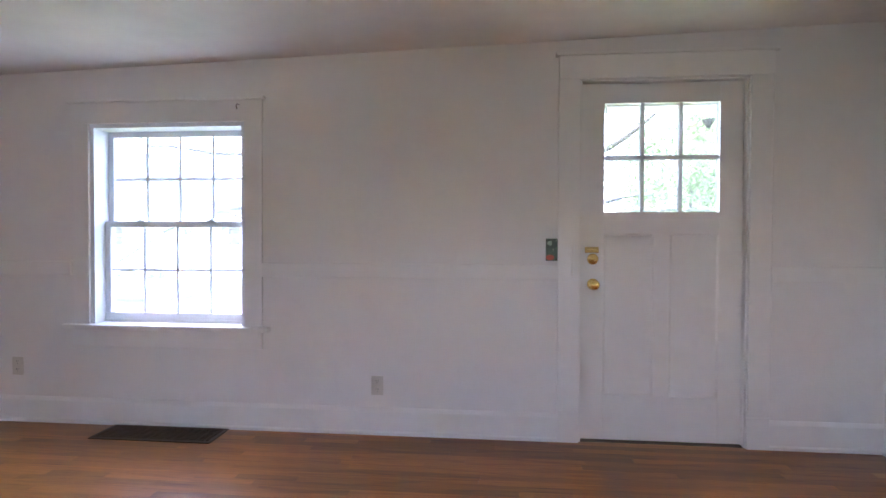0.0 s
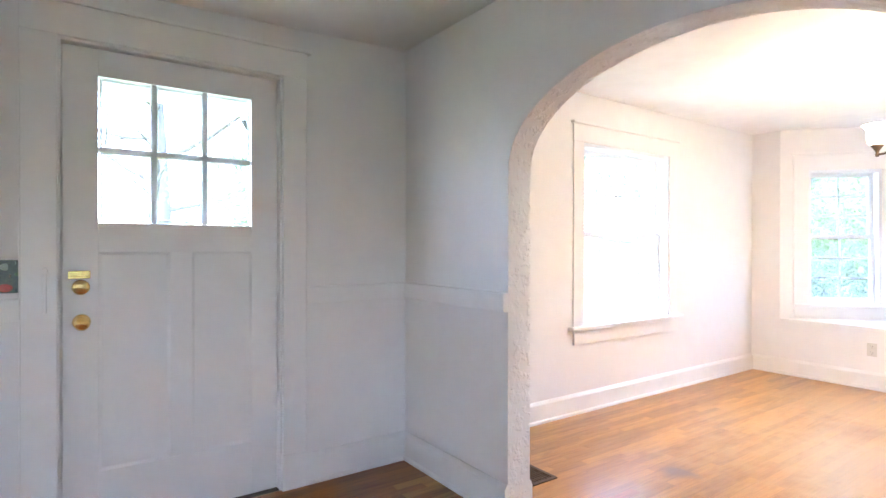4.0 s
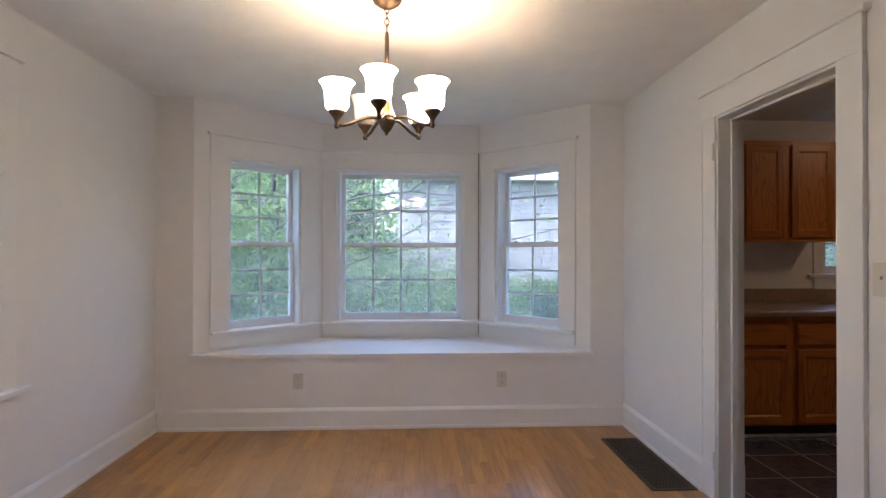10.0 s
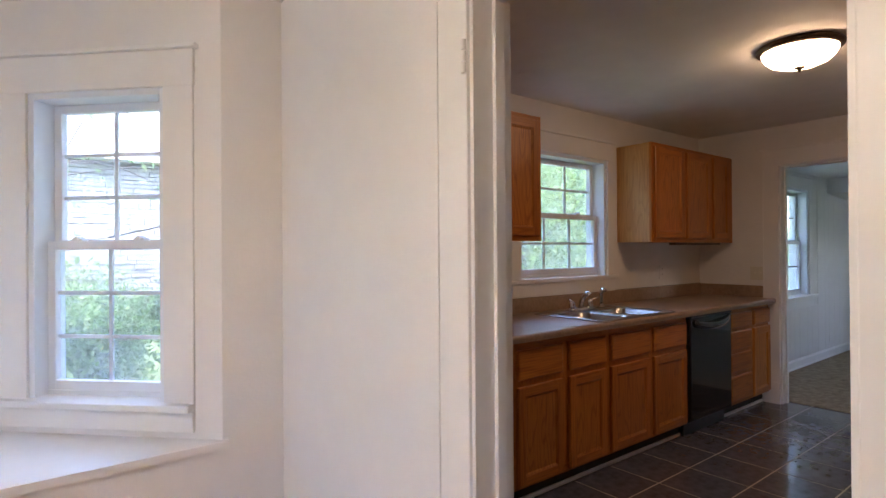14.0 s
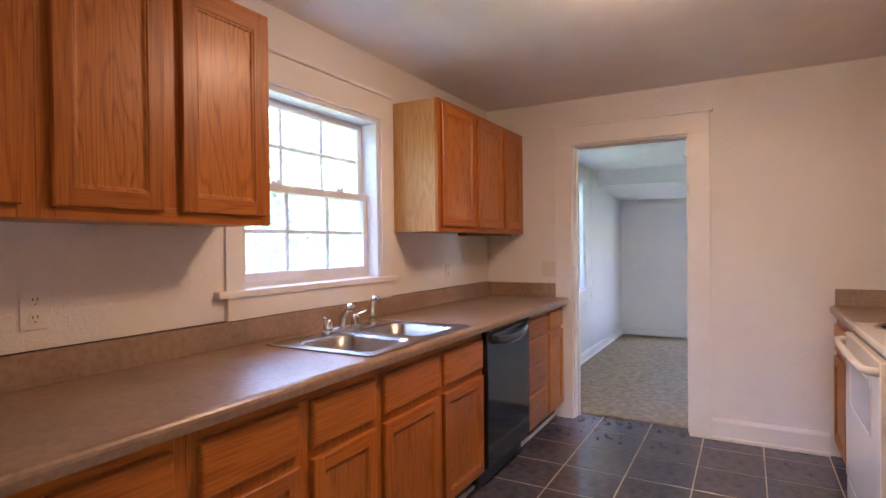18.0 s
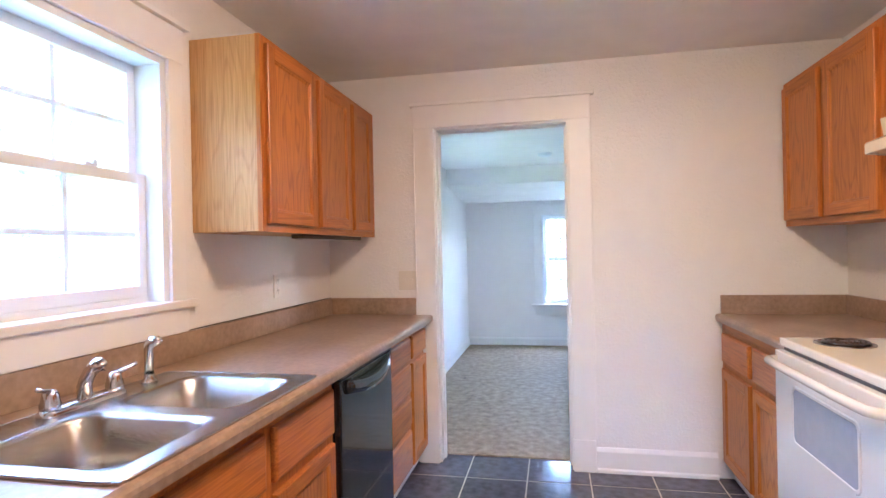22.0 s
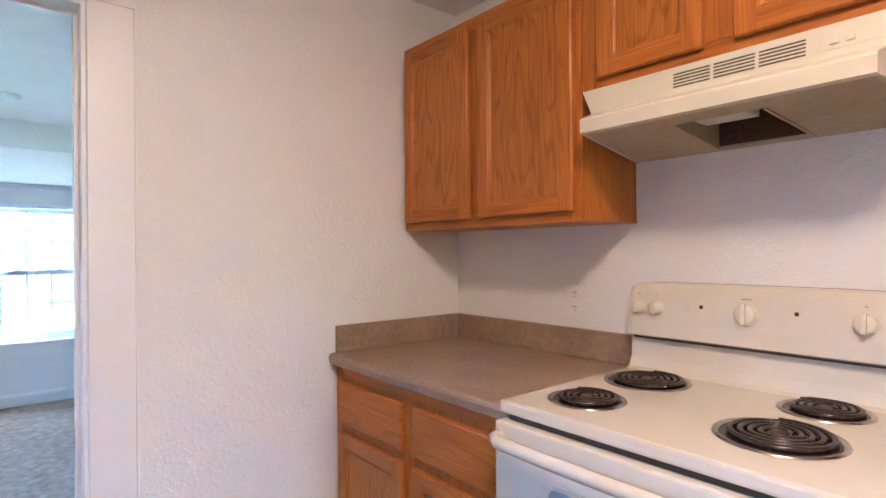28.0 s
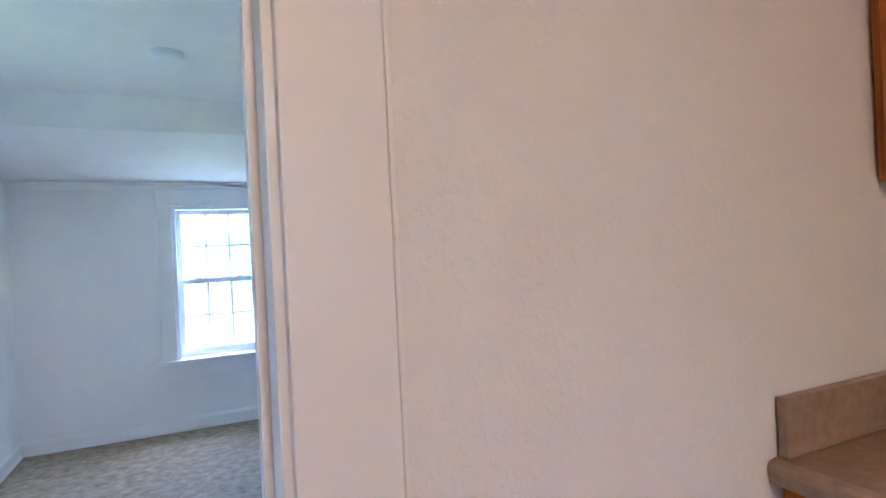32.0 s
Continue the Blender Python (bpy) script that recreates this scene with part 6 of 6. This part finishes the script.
def street_house():
    t = thing("white_house", pose(-31, 34, STREET), "white clapboard house across the street", "house", kind="structure")
    white = material("clapboard", (0.72, 0.72, 0.70), 0.6, vary=0.04, scale=2)
    blocks("wall", [((0, 0, 0), (18, 8, 4.2))], white, t)
    for k in range(27):
        blocks("clapboard", [((-0.02, -0.03, 0.2 + k * 0.145), (18.02, 0.0, 0.2 + k * 0.145 + 0.13))], white, t)
    bm = bmesh.new()
    prism(bm, [(-0.5, 4.2), (18.5, 4.2), (9, 8.2)], 8.8, Matrix.Translation((0, -0.4, 0)))
    part("roof", bm, material("dark_shingle", (0.1, 0.1, 0.11), 0.9, vary=0.2, scale=8), t)
    for u in (2.6, 6.4, 11.2, 14.4):
        win = blocks("window", [((u, -0.07, 2.2), (u + 1.0, -0.03, 2.28)), ((u, -0.07, 3.5), (u + 1.0, -0.03, 3.58)), ((u, -0.07, 2.28), (u + 0.07, -0.03, 3.5)), ((u + 0.93, -0.07, 2.28), (u + 1.0, -0.03, 3.5)), ((u + 0.07, -0.065, 2.86), (u + 0.93, -0.03, 2.92))], trim_paint, t)
        blocks("pane", [((u + 0.07, -0.045, 2.28), (u + 0.93, -0.04, 3.5))], black_gloss, win)


street_house()


def parked_car(x, y):
    t = thing("parked_car", pose(x, y, STREET + 0.012), "white car parked by the kerb", "car")
    paint = material("car_paint", (0.75, 0.75, 0.74), 0.25, vary=0.01, coat=0.5)
    side = [(0.0, 0.35), (0.05, 0.75), (0.25, 0.9), (1.1, 0.98), (1.75, 1.42), (3.2, 1.45), (3.95, 1.0), (4.4, 0.92), (4.5, 0.6), (4.45, 0.3), (3.95, 0.25), (0.5, 0.25)]
    bm = bmesh.new()
    prism(bm, side, 1.75)
    bmesh.ops.bevel(bm, geom=list(bm.edges), offset=0.06, segments=2, affect="EDGES")
    part("body", bm, paint, t)
    for u0, u1 in ((1.35, 2.35), (2.45, 3.45)):
        bm = bmesh.new()
        prism(bm, [(u0, 1.0), (u0 + 0.38, 1.34), (u1, 1.36), (u1 + 0.05 if u1 < 3 else u1 + 0.3, 1.02)], 1.76, Matrix.Translation((0, -0.005, 0)))
        part("side_window", bm, black_gloss, t)
    for u in (0.85, 3.6):
        for v in (-0.02, 1.57):
            bm = bmesh.new()
            lathe(bm, [(0.2, 0), (0.32, 0.0), (0.335, 0.03), (0.335, 0.17), (0.32, 0.2), (0.2, 0.2)], 24, Matrix.Translation((u, v + 0.2, 0.335)) @ pose(0, 0, 0, 90, 0, 0))
            wheel = part("wheel", bm, black_iron, t, "black tyre", True)
            bm = bmesh.new()
            lathe(bm, [(0.0, 0.05), (0.1, 0.04), (0.2, 0.02), (0.21, 0.02), (0.21, 0.18), (0.0, 0.17)], 20, Matrix.Translation((u, v + 0.2, 0.335)) @ pose(0, 0, 0, 90, 0, 0))
            part("rim", bm, steel, wheel)


parked_car(-16.7, 21.9)


# ---------------------------------------------------------------- floor pieces
def shared_box(name, sx, sy, sz, mat, ease=0.0004):
    bm = bmesh.new()
    box(bm, (0, 0, -sz), (sx, sy, 0))
    top = [e for e in bm.edges if all(v.co.z > -1e-6 for v in e.verts)]
    bmesh.ops.bevel(bm, geom=top, offset=ease, segments=1, affect="EDGES")
    bmesh.ops.recalc_face_normals(bm, faces=bm.faces)
    me = bpy.data.meshes.new(name)
    bm.to_mesh(me)
    bm.free()
    me.materials.append(mat)
    return me


floor_ob = bpy.data.objects["floor"]
tile_floor = bpy.data.objects["floor_kitchen"]
W = 0.0572
lengths = [0.32, 0.45, 0.62, 0.8, 1.0, 1.3]
plank_meshes = [shared_box("plank", L - 0.0004, W - 0.0004, 0.008, plank_wood) for L in lengths]
rng = random.Random(21)
near, rest = 0, []
for j in range(int((FRONT - SOUTH_END) / W) + 1):
    y = FRONT - (j + 1) * W
    if y < SOUTH_END:
        break
    x, stop = WEST_END - rng.uniform(0, 1.0), EAST if y > SOUTH - 0.02 else ARCH_E
    while x < stop - 0.01:
        k = rng.randrange(len(lengths))
        if near < 300 and x > 3.0 and x + lengths[k] < stop:
            p = new("plank", plank_meshes[k])
            p.location, p.parent = (x, y, 0), floor_ob
            near += 1
        else:
            rest.append((x, y, min(lengths[k], stop - x)))
        x += lengths[k]


def joined_planks(name, spans, mat):
    verts, faces = [], []
    for x, y, L in spans:
        n = len(verts)
        verts += [(x, y, -0.008), (x + L - 0.0004, y, -0.008), (x + L - 0.0004, y + W - 0.0004, -0.008), (x, y + W - 0.0004, -0.008), (x, y, 0), (x + L - 0.0004, y, 0), (x + L - 0.0004, y + W - 0.0004, 0), (x, y + W - 0.0004, 0)]
        faces += [[n + 4, n + 5, n + 6, n + 7], [n, n + 1, n + 5, n + 4], [n + 1, n + 2, n + 6, n + 5], [n + 2, n + 3, n + 7, n + 6], [n + 3, n, n + 4, n + 7]]
    me = bpy.data.meshes.new(name)
    me.from_pydata(verts, [], faces)
    me.materials.append(mat)
    return me


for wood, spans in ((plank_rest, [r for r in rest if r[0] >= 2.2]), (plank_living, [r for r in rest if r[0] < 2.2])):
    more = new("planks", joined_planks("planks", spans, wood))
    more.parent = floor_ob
    more["kind"] = "stuff"
# kitchen tiles
TILE, JOINT = 0.345, 0.007
tile_meshes = {}


def tile(x0, y0, x1, y1):
    key = (round(x1 - x0, 3), round(y1 - y0, 3))
    if key not in tile_meshes:
        tile_meshes[key] = shared_box("tile", *key, 0.006, slate_tile, 0.0015)
    p = new("tile", tile_meshes[key])
    p.location, p.parent = (x0, y0, 0), tile_floor


for i in range(-3, 6):
    for j in range(-1, 13):
        x0, y0 = 5.15 + i * TILE + JOINT / 2, -3.70 + (j - 0.05) * TILE + JOINT / 2
        x1, y1 = x0 + TILE - JOINT, y0 + TILE - JOINT
        x0, x1, y0, y1 = max(x0, K_WEST), min(x1, K_EAST), max(y0, ROOM_N), min(y1, SOUTH)
        if x1 - x0 > 0.02 and y1 - y0 > 0.02:
            tile(x0, y0, x1, y1)
